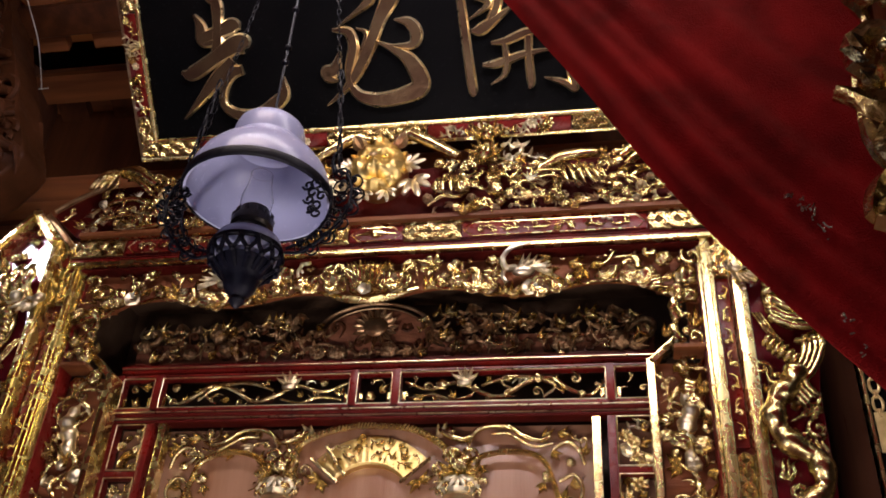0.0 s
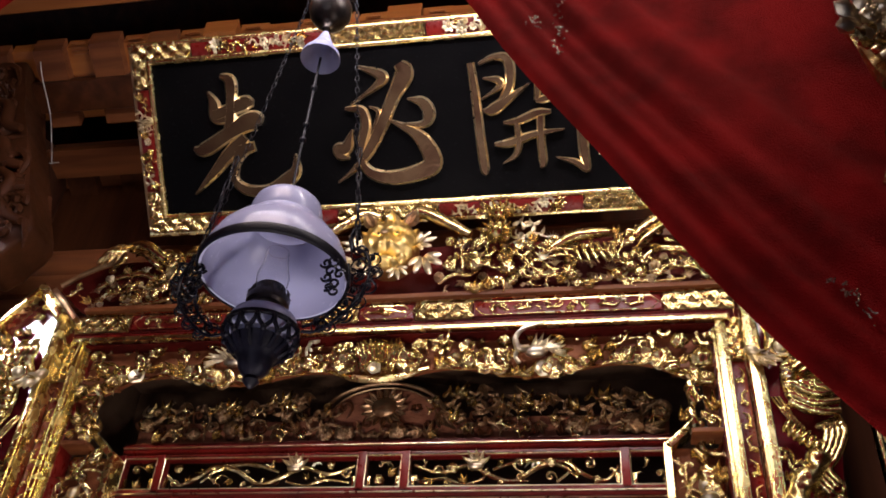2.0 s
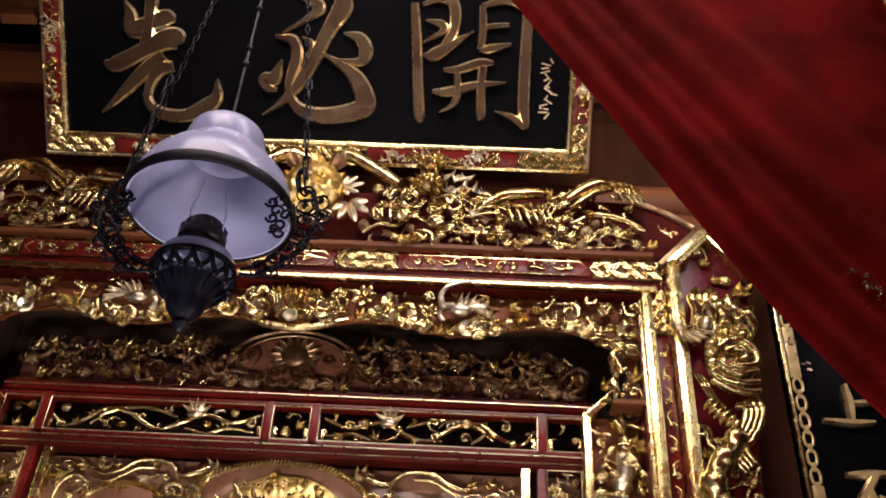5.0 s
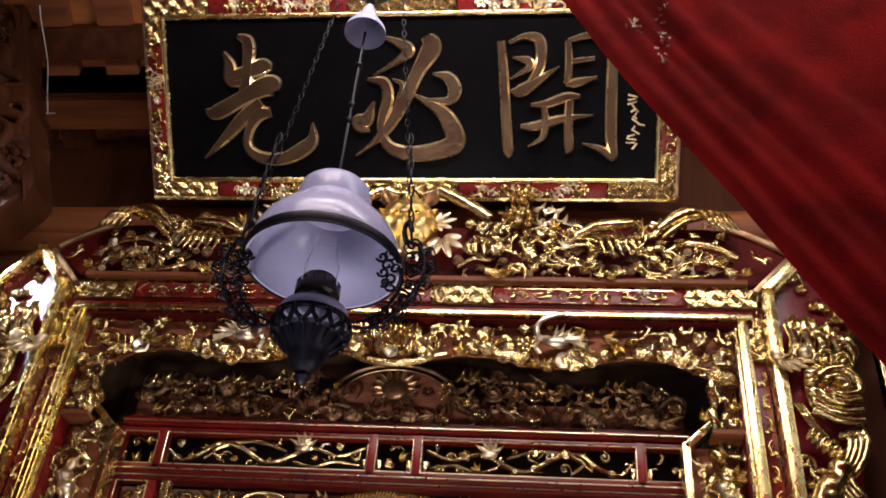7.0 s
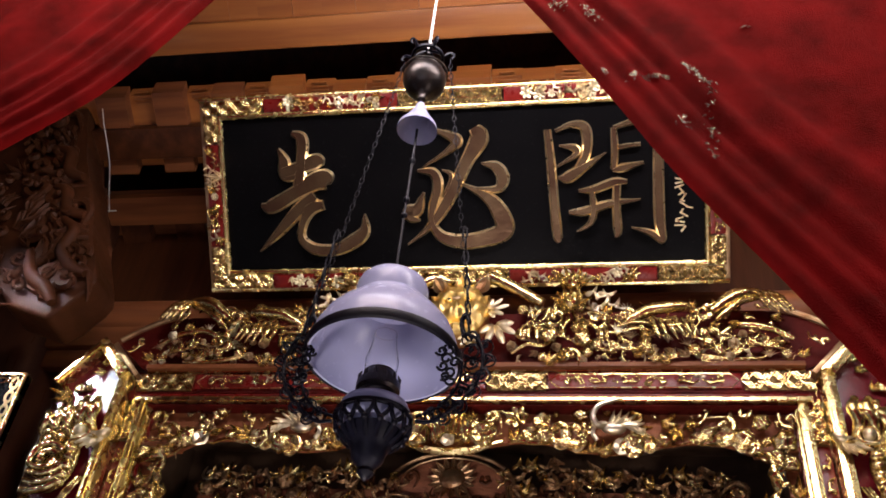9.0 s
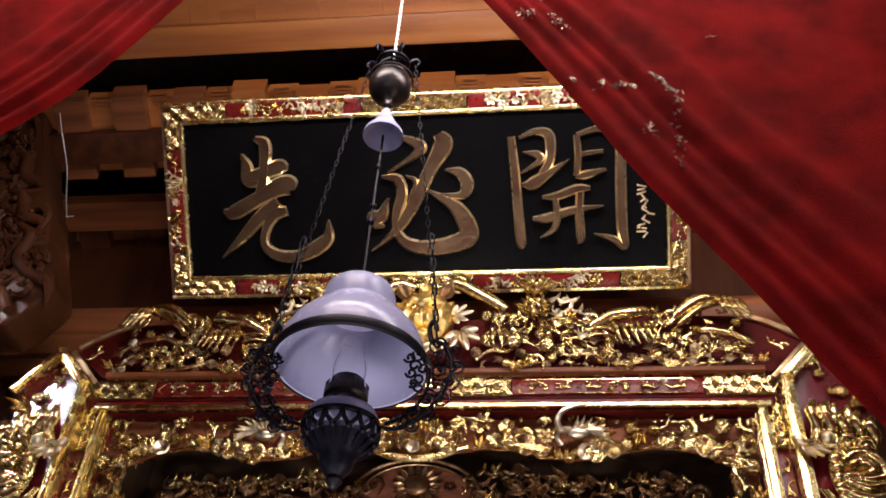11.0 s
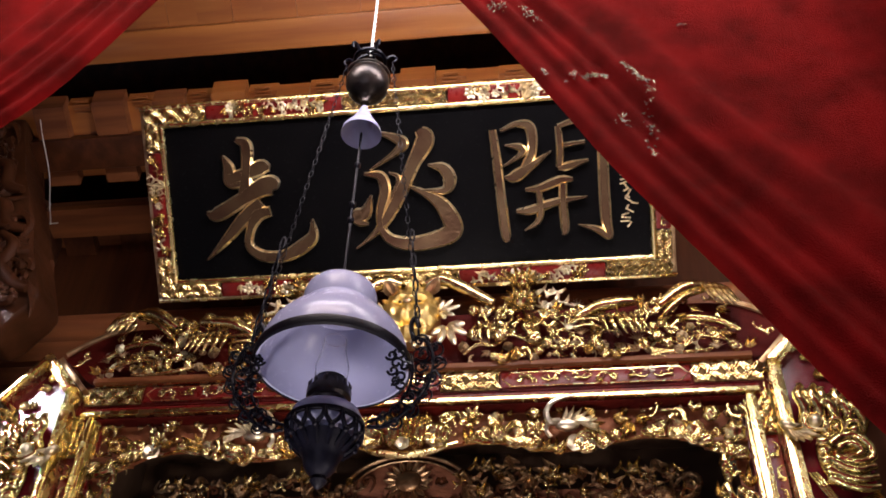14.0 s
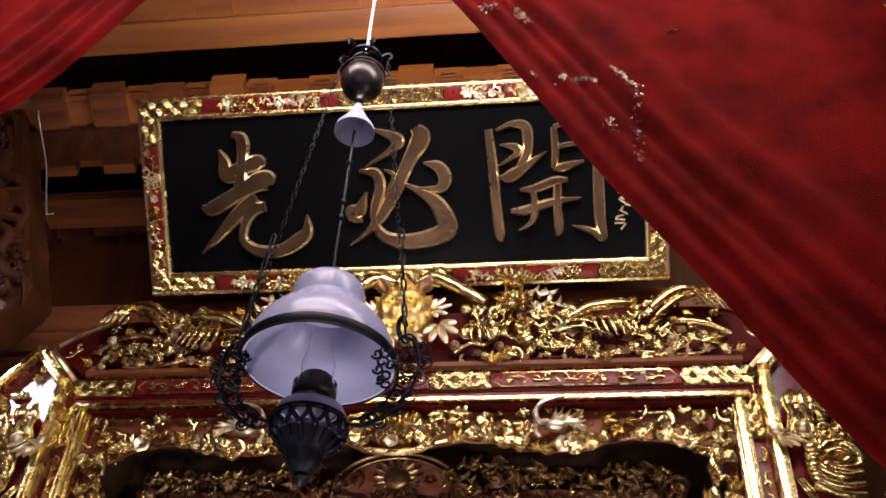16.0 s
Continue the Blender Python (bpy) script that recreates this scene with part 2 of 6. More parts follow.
def blade(bm, m, length, width, thick, bend=0.0, n=5):
    """A pointed leaf with a raised rib, along local z, facing local -y."""
    rows = []
    for i in range(n + 1):
        t = i / n
        w = width * (math.sin(math.pi * min(1, t * 0.82 + 0.16)) ** 0.8) * (1 - t ** 4) * 0.5
        y = -bend * length * t * t
        x = 0.18 * bend * length * math.sin(3 * t)
        z = t * length
        rows.append([bm.verts.new(m @ Vector(q)) for q in ((x - w, y + thick * 0.2, z), (x - w * 0.5, y - thick, z), (x, y - thick * 0.35, z), (x + w * 0.5, y - thick, z), (x + w, y + thick * 0.2, z), (x, y + thick * 0.6, z))])
    for a, b in zip(rows, rows[1:]):
        for k in range(6):
            bm.faces.new((a[k], a[(k + 1) % 6], b[(k + 1) % 6], b[k]))
    bm.faces.new(rows[0])
    bm.faces.new(rows[-1])
    return bm


def spin(x, y, z, deg, s=1.0, tilt=0.0):
    return Matrix.Translation((x, y, z)) @ Matrix.Rotation(radians(deg), 4, "Y") @ Matrix.Rotation(radians(tilt), 4, "X") @ Matrix.Scale(s, 4)


# ---- carved motifs, about one unit across, facing -y ----
def motif_leaf():
    bm = bmesh.new()
    for a, l, w in ((0, 1.0, 0.34), (38, 0.72, 0.26), (-36, 0.75, 0.27)):
        blade(bm, spin(0, 0, -0.4, a), l, w * 1.25, 0.15, 0.28, 5)
    return bm


def motif_finger():
    """One curved, tapering claw or frond that hangs from the origin."""
    bm = bmesh.new()
    tube(bm, [(0, 0, 0.06), (0.02, -0.16, -0.2), (0.1, -0.22, -0.6), (0.34, -0.1, -1.0)], lambda t: 0.105 * math.sin(math.pi * (0.22 + 0.78 * t)) ** 0.7 + 0.012, 7, 4)
    return bm


def motif_lobed_leaf():
    """A broad leaf of five rounded, ribbed lobes that spread from its stalk."""
    bm = bmesh.new()
    for a, l in ((-62, 0.62), (-32, 0.85), (0, 1.0), (32, 0.85), (62, 0.62)):
        ball(bm, (0.55 * l * math.sin(radians(a)), -0.08 + 0.0012 * abs(a), -0.45 + 0.55 * l * math.cos(radians(a))), (0.13, 0.07, 0.48 * l), 2, Matrix.Rotation(radians(a), 4, "Y") @ Matrix.Rotation(radians(12), 4, "X"))
    return bm


def motif_needles():
    """A spray of thin needles on a bud."""
    bm = bmesh.new()
    ball(bm, (0, -0.05, -0.3), 0.12, 1)
    for k in range(7):
        a = radians(-66 + 22 * k)
        tube(bm, [(0, -0.06, -0.32), (0.4 * math.sin(a), -0.14, -0.3 + 0.4 * math.cos(a)), (0.75 * math.sin(a) + 0.06, -0.08, -0.3 + 0.8 * math.cos(a))], lambda t: 0.045 * (1.15 - t), 5, 2)
    return bm


def motif_bud():
    """A knobbly bunch in one mass."""
    bm = ball(bmesh.new(), (0, 0, 0), 1.0, 3)
    for v in bm.verts:
        d = v.co.normalized()
        lump = 0.3 + 0.13 * abs(math.sin(4.2 * d.x + 1.0) * math.sin(4.2 * d.z + 0.4)) ** 0.6 + 0.05 * d.z
        v.co = Vector((d.x * lump * 1.2, d.y * lump * 0.8 - 0.08, d.z * lump * 1.15))
    return bm


def motif_tendril():
    """An S-shaped tendril with a coiled end and one bud."""
    bm = bmesh.new()
    coil = [(0.36 + 0.24 * (1 - 0.8 * t) * math.cos(5.6 * t + 1.6), -0.08 - 0.1 * t, 0.1 - 0.24 * (1 - 0.8 * t) * math.sin(5.6 * t + 1.6)) for t in (k / 9 for k in range(10))]
    tube(bm, [(-0.7, 0.0, 0.16), (-0.5, -0.06, -0.1), (-0.24, -0.1, -0.18), (0.05, -0.1, -0.1)] + coil, lambda t: 0.035 + 0.07 * math.sin(math.pi * min(1, t * 1.1)), 7, 2)
    ball(bm, (-0.24, -0.12, 0.02), (0.12, 0.08, 0.07), 1, Matrix.Rotation(0.5, 4, "Y"))
    return bm


def motif_lotus_leaf():
    bm = bmesh.new()
    n = 14
    rings = [[bm.verts.new((r * math.sin(6.283 * k / n) * (1 + 0.12 * math.sin(3 * 6.283 * k / n)), y + r * 0.14 * math.sin(6.283 * k / n * 4), r * math.cos(6.283 * k / n))) for k in range(n)] for r, y in ((0.06, -0.05), (0.25, -0.16), (0.42, -0.2), (0.52, -0.12), (0.4, 0.0))]
    for a, b in zip(rings, rings[1:]):
        for k in range(n):
            bm.faces.new((a[k], a[(k + 1) % n], b[(k + 1) % n], b[k]))
    bm.faces.new(rings[0])
    bm.faces.new(rings[-1])
    return bm


def motif_curl():
    bm = bmesh.new()
    pts = [((0.06 + 0.42 * (1 - t)) * math.cos(7.2 * t), -0.05 - 0.2 * t, (0.06 + 0.42 * (1 - t)) * math.sin(7.2 * t)) for t in (k / 13 for k in range(14))]
    tube(bm, [(0.62, 0.02, -0.55), (0.56, 0, -0.25)] + pts, lambda t: 0.02 + 0.13 * max(0.0, math.sin(math.pi * t)) ** 0.7, 6)
    ball(bm, tuple(pts[-1]), 0.1, 1)
    return bm


def motif_flower():
    bm = bmesh.new()
    for k in range(7):
        a = 360 * k / 7
        ball(bm, (0.3 * math.sin(radians(a)), -0.08, 0.3 * math.cos(radians(a))), (0.16, 0.12, 0.25), 1, Matrix.Rotation(radians(a), 4, "Y") @ Matrix.Rotation(radians(24), 4, "X"))
    ball(bm, (0, -0.15, 0), (0.16, 0.13, 0.16), 1)
    for k in range(5):
        a = radians(72 * k + 20)
        ball(bm, (0.09 * math.sin(a), -0.26, 0.09 * math.cos(a)), 0.035, 1)
    return bm


def motif_branch():
    bm = bmesh.new()
    tube(bm, [(-0.6, 0.02, -0.12), (-0.25, -0.1, 0.14), (0.1, -0.08, -0.1), (0.45, -0.14, 0.1), (0.62, -0.05, 0.26)], lambda t: 0.1 * (1.1 - t * 0.6) * (1 + 0.3 * math.sin(t * 19)), 6, 4)
    for x, z, a in ((-0.3, 0.14, 20), (0.05, -0.1, 160), (0.4, 0.08, -30)):
        blade(bm, spin(x, -0.1, z, a), 0.4, 0.2, 0.06, 0.4, 4)
    ball(bm, (-0.05, -0.12, 0.02), 0.09, 1)
    return bm


def motif_cloud():
    bm = bmesh.new()
    for cx, cz, r, s in ((-0.28, 0.1, 0.24, 1), (0.25, -0.05, 0.28, -1), (0.0, 0.32, 0.2, 1)):
        pts = [(cx + s * r * (1 - 0.8 * t) * math.cos(6.5 * t), -0.06 - 0.16 * t, cz + r * (1 - 0.8 * t) * math.sin(6.5 * t)) for t in (k / 10 for k in range(11))]
        tube(bm, pts, lambda t: 0.09 + 0.03 * t, 6)
    return bm


def motif_flame():
    bm = bmesh.new()
    for k, l in ((-1, 0.7), (0, 1.0), (1, 0.75)):
        tube(bm, [(0.16 * k, 0, -0.45), (0.24 * k + 0.08, -0.14, -0.1), (0.2 * k - 0.06, -0.16, l * 0.35), (0.3 * k + 0.1, -0.06, l * 0.7)], lambda t: 0.11 * (1 - t) ** 0.7 + 0.012, 5, 3)
    return bm


MOTIFS = {}
for key, maker in (("leaf", motif_leaf), ("finger", motif_finger), ("lobed_leaf", motif_lobed_leaf), ("needles", motif_needles), ("bud", motif_bud), ("tendril", motif_tendril), ("curl", motif_curl), ("flower", motif_flower), ("branch", motif_branch), ("cloud", motif_cloud), ("lotus_leaf", motif_lotus_leaf), ("flame", motif_flame)):
    for tone, mm in (("gilt", GOLD_MOTIF), ("old", DULL), ("pale", PALE), ("wood", WOOD_CARVED)):
        src = maker() if tone == "gilt" else None
        MOTIFS[key, tone] = mesh_of(key, src, mm) if src else MOTIFS[key, "gilt"].copy()
        if not src:
            MOTIFS[key, tone].materials.clear()
            MOTIFS[key, tone].materials.append(mm)


def piece(key, tone, parent, m):
    ob = new(key, MOTIFS[key, tone])
    ob.parent = parent
    if parent.type == "EMPTY":
        ob.matrix_parent_inverse = Matrix.Translation(-Vector(parent.location))
    ob.matrix_basis = m
    return ob


def scatter(parent, inside, x0, x1, z0, z1, y, step, size, keys, rnd, tone="gilt", pale=0.0, depth=0.02, m=None, most=300):
    """Carved motifs packed over a region of a face, each its own piece."""
    spots, count = [], 0
    for _ in range(int((x1 - x0) * (z1 - z0) / step ** 2 * 14)):
        x, z = rnd.uniform(x0, x1), rnd.uniform(z0, z1)
        if not inside(x, z) or any((x - a) ** 2 + (z - b) ** 2 < step * step for a, b in spots):
            continue
        spots.append((x, z))
        key = rnd.choice(keys)
        s = size * rnd.uniform(0.75, 1.3)
        q = spin(x, y - rnd.uniform(0, depth), z, rnd.uniform(0, 360) if key not in ("needles", "flame") else rnd.uniform(-35, 35), s, rnd.uniform(-16, 16))
        if rnd.random() < 0.5:
            q = q @ Matrix.Diagonal((-1, 1, 1, 1))
        piece(key, "pale" if rnd.random() < pale else tone, parent, (m @ q) if m else q)
        count += 1
        if count >= most:
            break

# ---- the hall ----
def roof(y):
    return 4.35 + 0.55 * (0.8 - y) if y > -2.6 else 6.22 - 0.55 * (-2.6 - y)


# unseen floor and walls close the hall; dark walls limit the light bounced back
bm = bmesh.new()
box(bm, -5, 5, -6.6, 2.2, -0.2, -0.02)
floor = solid("floor", bm, TILE, "worn red clay tile floor of the hall", kind="structure")
for name, b in (("wall_north", (-5, 5, 2.0, 2.2, 0, 4.2)), ("wall_west", (-4.2, -4.0, -6.6, 2.0, 0, 6.4)), ("wall_east", (4.0, 4.2, -6.6, 2.0, 0, 6.4))):
    bm = bmesh.new()
    box(bm, *b)
    solid(name, bm, PLASTER, "dark timber wall of the dim hall", kind="structure")
bm = bmesh.new()
for x0, x1, z0, z1 in ((-4.2, -1.0, 0, 4.4), (3.2, 4.2, 0, 4.4), (-1.0, 3.2, 3.3, 4.4)):
    box(bm, x0, x1, -6.7, -6.5, z0, z1)
solid("wall_south", bm, PLASTER, "dark timber wall with the wide entrance opening", kind="structure")

# ceiling: boards over proud rafters with striped carving between them
bm = bmesh.new()
slope = math.atan(0.55)
tilt = Matrix.Rotation(-slope, 4, "X")
rnd = random.Random(4)


def roof_box(x0, x1, y0, y1, d0, d1, mi=0):
    """A box that follows the roof slope between y0 and y1, from d0 to d1 below it."""
    vs = [bm.verts.new((x, y, roof(y) - d)) for x in (x0, x1) for y in (y0, y1) for d in (d1, d0)]
    for q in ((0, 1, 3, 2), (4, 6, 7, 5), (0, 4, 5, 1), (2, 3, 7, 6), (0, 2, 6, 4), (1, 5, 7, 3)):
        bm.faces.new([vs[i] for i in q]).material_index = mi


roof_box(-4.2, 4.2, -6.7, -2.6, -0.1, 0.0)
roof_box(-4.2, 4.2, -2.6, 2.1, -0.75, -0.65, 2)  # dark upper roof added above the slots, so they read as shade
DECKS = ((-2.6, -0.56), (-0.345, -0.02), (0.13, 2.1))
x = -4.2
while x < 4.2:
    wide = 0.155 + rnd.uniform(-0.008, 0.008)
    for y0, y1 in DECKS:
        end = y0 + rnd.uniform(-0.02, 0.02)
        # darker woods outwards and to the back paint the light's falloff
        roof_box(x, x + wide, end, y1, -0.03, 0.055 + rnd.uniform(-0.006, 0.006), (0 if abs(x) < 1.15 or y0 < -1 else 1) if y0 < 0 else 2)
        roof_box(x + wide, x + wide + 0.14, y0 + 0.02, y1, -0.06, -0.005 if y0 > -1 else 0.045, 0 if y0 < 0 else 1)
    x += wide + 0.14
ceiling = solid("ceiling", bm, (WOOD, WOOD_DARK, WOOD_DIM), "sloping timber ceiling of orange-brown rafters and boards", kind="structure", smooth=False)

# striped relief plates between the rafters
plates = thing("rafter_ornament", (0, -0.29, 4.95), "small striped wooden relief plates between the rafters", "ornament", kind="structure")
bm = bmesh.new()
for k in range(4):
    box(bm, -0.045 + 0.006 * abs(k - 1.5), 0.045 - 0.006 * abs(k - 1.5), -0.008, 0.004, 0.012 * k * 1.5, 0.012 * k * 1.5 + 0.009, 0.002)
plate_mesh = mesh_of("relief_plate", bm, WOOD)
x = -4.2
rnd = random.Random(4)
while x < 4.2:
    wide = 0.155 + rnd.uniform(-0.008, 0.008)
    for _ in range(6):
        rnd.uniform(0, 1)
    if abs(x) < 1.9:
        ob = new("relief_plate", plate_mesh)
        ob.parent = plates
        ob.matrix_parent_inverse = Matrix.Translation(-Vector(plates.location))
        ob.matrix_basis = Matrix.Translation((x + wide + 0.07, -0.29, roof(-0.29) + 0.0)) @ Matrix.Rotation(radians(61), 4, "X")
    x += wide + 0.14

# purlins behind the first get darker wood, painting the dimmer light there
for y0, y1, mm in ((-0.615, -0.495, WOOD), (-0.2, -0.065, WOOD_DIM), (0.1, 0.23, WOOD_DARK), (0.85, 1.0, WOOD_DARK)):
    bm = bmesh.new()
    yc = (y0 + y1) / 2
    half = (y1 - y0) / 2 / math.cos(slope)
    box(bm, -4.0, 4.0, -half, half, -0.085, 0.06, 0.014, Matrix.Translation((0, yc, roof(yc))) @ Matrix.Rotation(-slope, 4, "X"))
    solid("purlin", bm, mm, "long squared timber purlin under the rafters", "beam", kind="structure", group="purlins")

bm = bmesh.new()
box(bm, -4.0, 4.0, -1.8, -1.64, 4.3, 4.52, 0.02)
solid("lintel", bm, WOOD_DARK, "dark timber lintel that carries the curtains", "beam", kind="structure")

# round tie beam and board behind the altar screen
bm = bmesh.new()
tube(bm, [(-4, 0.2, 3.99), (4, 0.2, 3.99)], 0.1, 20)
solid("tie_beam", bm, WOOD_DARK, "round polished brown tie beam above the altar screen", "beam", kind="structure")
bm = bmesh.new()
box(bm, -4, 4, 0.1, 0.15, 3.8, 3.9, 0.01)
box(bm, -4, 4, 0.12, 0.17, 3.7, 3.79, 0.01)
solid("lower_tie_beam", bm, WOOD_DARK, "flat stepped brown beam below the round tie beam", "beam", kind="structure")
bm = bmesh.new()
box(bm, -4, 4, 0.3, 0.34, 4.05, 4.7)
solid("upper_panel", bm, WOOD_DIM, "dark brown wooden panel between the beams", "panel", kind="structure")

for s in (-1, 1):
    bm = bmesh.new()
    lathe(bm, [(0.27, 0), (0.275, 1.2), (0.265, 2.8), (0.25, 4.75)], (1.86 if s > 0 else -2.12, 0.2, 0), 40)
    tagged(solid("column", bm, WOOD_COL, "round polished brown timber column beside the altar screen", "column", "structure", "columns"))


# ---- altar screen ----
screen = thing("altar_screen", (0, 0, 0), "gilded and red-lacquered carved altar screen with openwork panels", "altar screen")
rnd = random.Random(11)
ALL = ["leaf", "curl", "flower", "branch", "lotus_leaf", "leaf"]

# top rail with its mouldings
bm = bmesh.new()
box(bm, -1.31, 1.31, -0.045, 0.05, 3.43, 3.56, 0.006)
rail = part("top_rail", bm, RED_DARK, screen)
for z, h, d, mm in ((3.418, 0.02, 0.078, GOLD_BAR), (3.401, 0.008, 0.06, RED_DARK), (3.438, 0.013, 0.068, RED), (3.569, 0.02, 0.075, WOOD_DARK), (3.4575, 0.008, 0.056, RED_DARK), (3.5545, 0.006, 0.056, GOLD_BAR)):
    bm = bmesh.new()
    box(bm, -1.262, 1.262, -d, 0.02, z - h / 2, z + h / 2, 0.003)
    part("moulding", bm, mm, rail)


def brocade(parent, m, w, h, step=0.011, mm=BROCADE):
    """A gilt block with crossing raised diagonal threads."""
    bm = bmesh.new()
    box(bm, -w / 2, w / 2, -0.006, 0.012, -h / 2, h / 2, 0.003, m, 1)
    count = max(3, int(w / step))
    for i in range(count):
        x = -w / 2 + (i + 0.5) * w / count
        for row in (-1, 1):
            way = 1 if (i // 3 + (row + 1) // 2) % 2 else -1
            a, b = Vector((x - way * h * 0.16, -0.009, h * (0.24 * row - 0.21))), Vector((x + way * h * 0.16, -0.009, h * (0.24 * row + 0.21)))
            tube(bm, [m @ a, m @ (0.5 * (a + b) + Vector((0, -0.004, 0))), m @ b], step * 0.36, 6)
    return tagged(part("brocade_block", bm, (GOLD, CHASED), parent), kind="stuff")


for x0, x1 in ((-1.29, -1.055), (0.113, 0.333), (-0.333, -0.113), (1.043, 1.29)):
    brocade(rail, Matrix.Translation(((x0 + x1) / 2, -0.045, 3.508)), x1 - x0, 0.078)
for x0, x1 in ((-1.045, -0.34), (0.34, 1.035), (-0.106, 0.106)):
    bm = bmesh.new()
    box(bm, x0, x1, -0.052, -0.04, 3.475, 3.543, 0.008)
    cart = part("cartouche", bm, RED, rail)
    bm = bmesh.new()
    a, b, z0, z1, y = x0 + 0.008, x1 - 0.008, 3.479, 3.539, -0.052
    tube(bm, [(a + 0.03, y, z0), (b - 0.03, y, z0), (b, y, (z0 + z1) / 2), (b - 0.03, y, z1), (a + 0.03, y, z1), (a, y, (z0 + z1) / 2), (a + 0.03, y, z0)], 0.003, 6)
    part("cartouche_line", bm, GOLD_BAR, cart)
    if x1 - x0 < 0.3:
        bm = bmesh.new()
        tube(bm, [(x0 + 0.025, y, 3.508), (x0 + 0.08, y - 0.004, 3.512), (0, y - 0.006, 3.508), (x1 - 0.08, y - 0.004, 3.512), (x1 - 0.025, y, 3.508)], lambda t: 0.003 + 0.014 * math.sin(math.pi * t) ** 2, 8, 6)
        part("lozenge", bm, GOLD, cart)
    else:
        count = int((x1 - x0 - 0.1) / 0.085)
        for k in range(count):
            x = x0 + 0.09 + (x1 - x0 - 0.18) * k / (count - 1)
            piece("tendril", "gilt", cart, spin(x, -0.054, 3.509, rnd.uniform(-10, 10), 0.062) @ Matrix.Diagonal((1 if k % 2 else -1, 1, 1 if k % 3 else -1, 1)))
        scatter(cart, lambda x, z: True, x0 + 0.06, x1 - 0.06, 3.49, 3.53, -0.052, 0.05, 0.03, ["leaf", "branch"], rnd, pale=0.1, depth=0.006)

# stiles, with two gilt bars and a red field between
for s in (-1, 1):
    bm = bmesh.new()
    box(bm, 1.195 * s if s > 0 else -1.35, 1.35 if s > 0 else -1.195, -0.02, 0.07, 0.0, 3.44, 0.004)
    stile = part("stile", bm, RED, screen)
    for x, w, d, top in ((1.203, 0.01, 0.05, 3.4), (1.228, 0.036, 0.068, 3.43), (1.32, 0.042, 0.115, 3.512)):
        bm = bmesh.new()
        box(bm, x * s - w / 2, x * s + w / 2, -d + 0.008, 0.0, 0.0, top, 0.003)
        box(bm, x * s - w * 0.34, x * s + w * 0.2, -d, 0.0, 0.0, top - 0.002, 0.005)
        part("gilt_bar", bm, GOLD_BAR, stile)
    brocade(stile, Matrix.Translation((1.273 * s, -0.03, 3.385)) @ Matrix.Rotation(radians(90), 4, "Y"), 0.25, 0.05, 0.008)
    for z0, z1 in ((2.62, 3.235), (1.85, 2.42)):
        bm = bmesh.new()
        box(bm, 1.249 if s > 0 else -1.298, 1.298 if s > 0 else -1.249, -0.034, -0.015, z0, z1, 0.012)
        field = part("cartouche", bm, RED, stile)
        count = int((z1 - z0 - 0.06) / 0.075)
        for k in range(count):
            z = z0 + 0.05 + (z1 - z0 - 0.1) * k / (count - 1)
            piece("tendril", "gilt", field, spin(1.273 * s, -0.036, z, 90 + rnd.uniform(-14, 14), 0.055) @ Matrix.Diagonal((1, 1, 1 if k % 2 else -1, 1)))
    brocade(stile, Matrix.Translation((1.273 * s, -0.03, 2.52)) @ Matrix.Rotation(radians(90), 4, "Y"), 0.16, 0.05, 0.008)


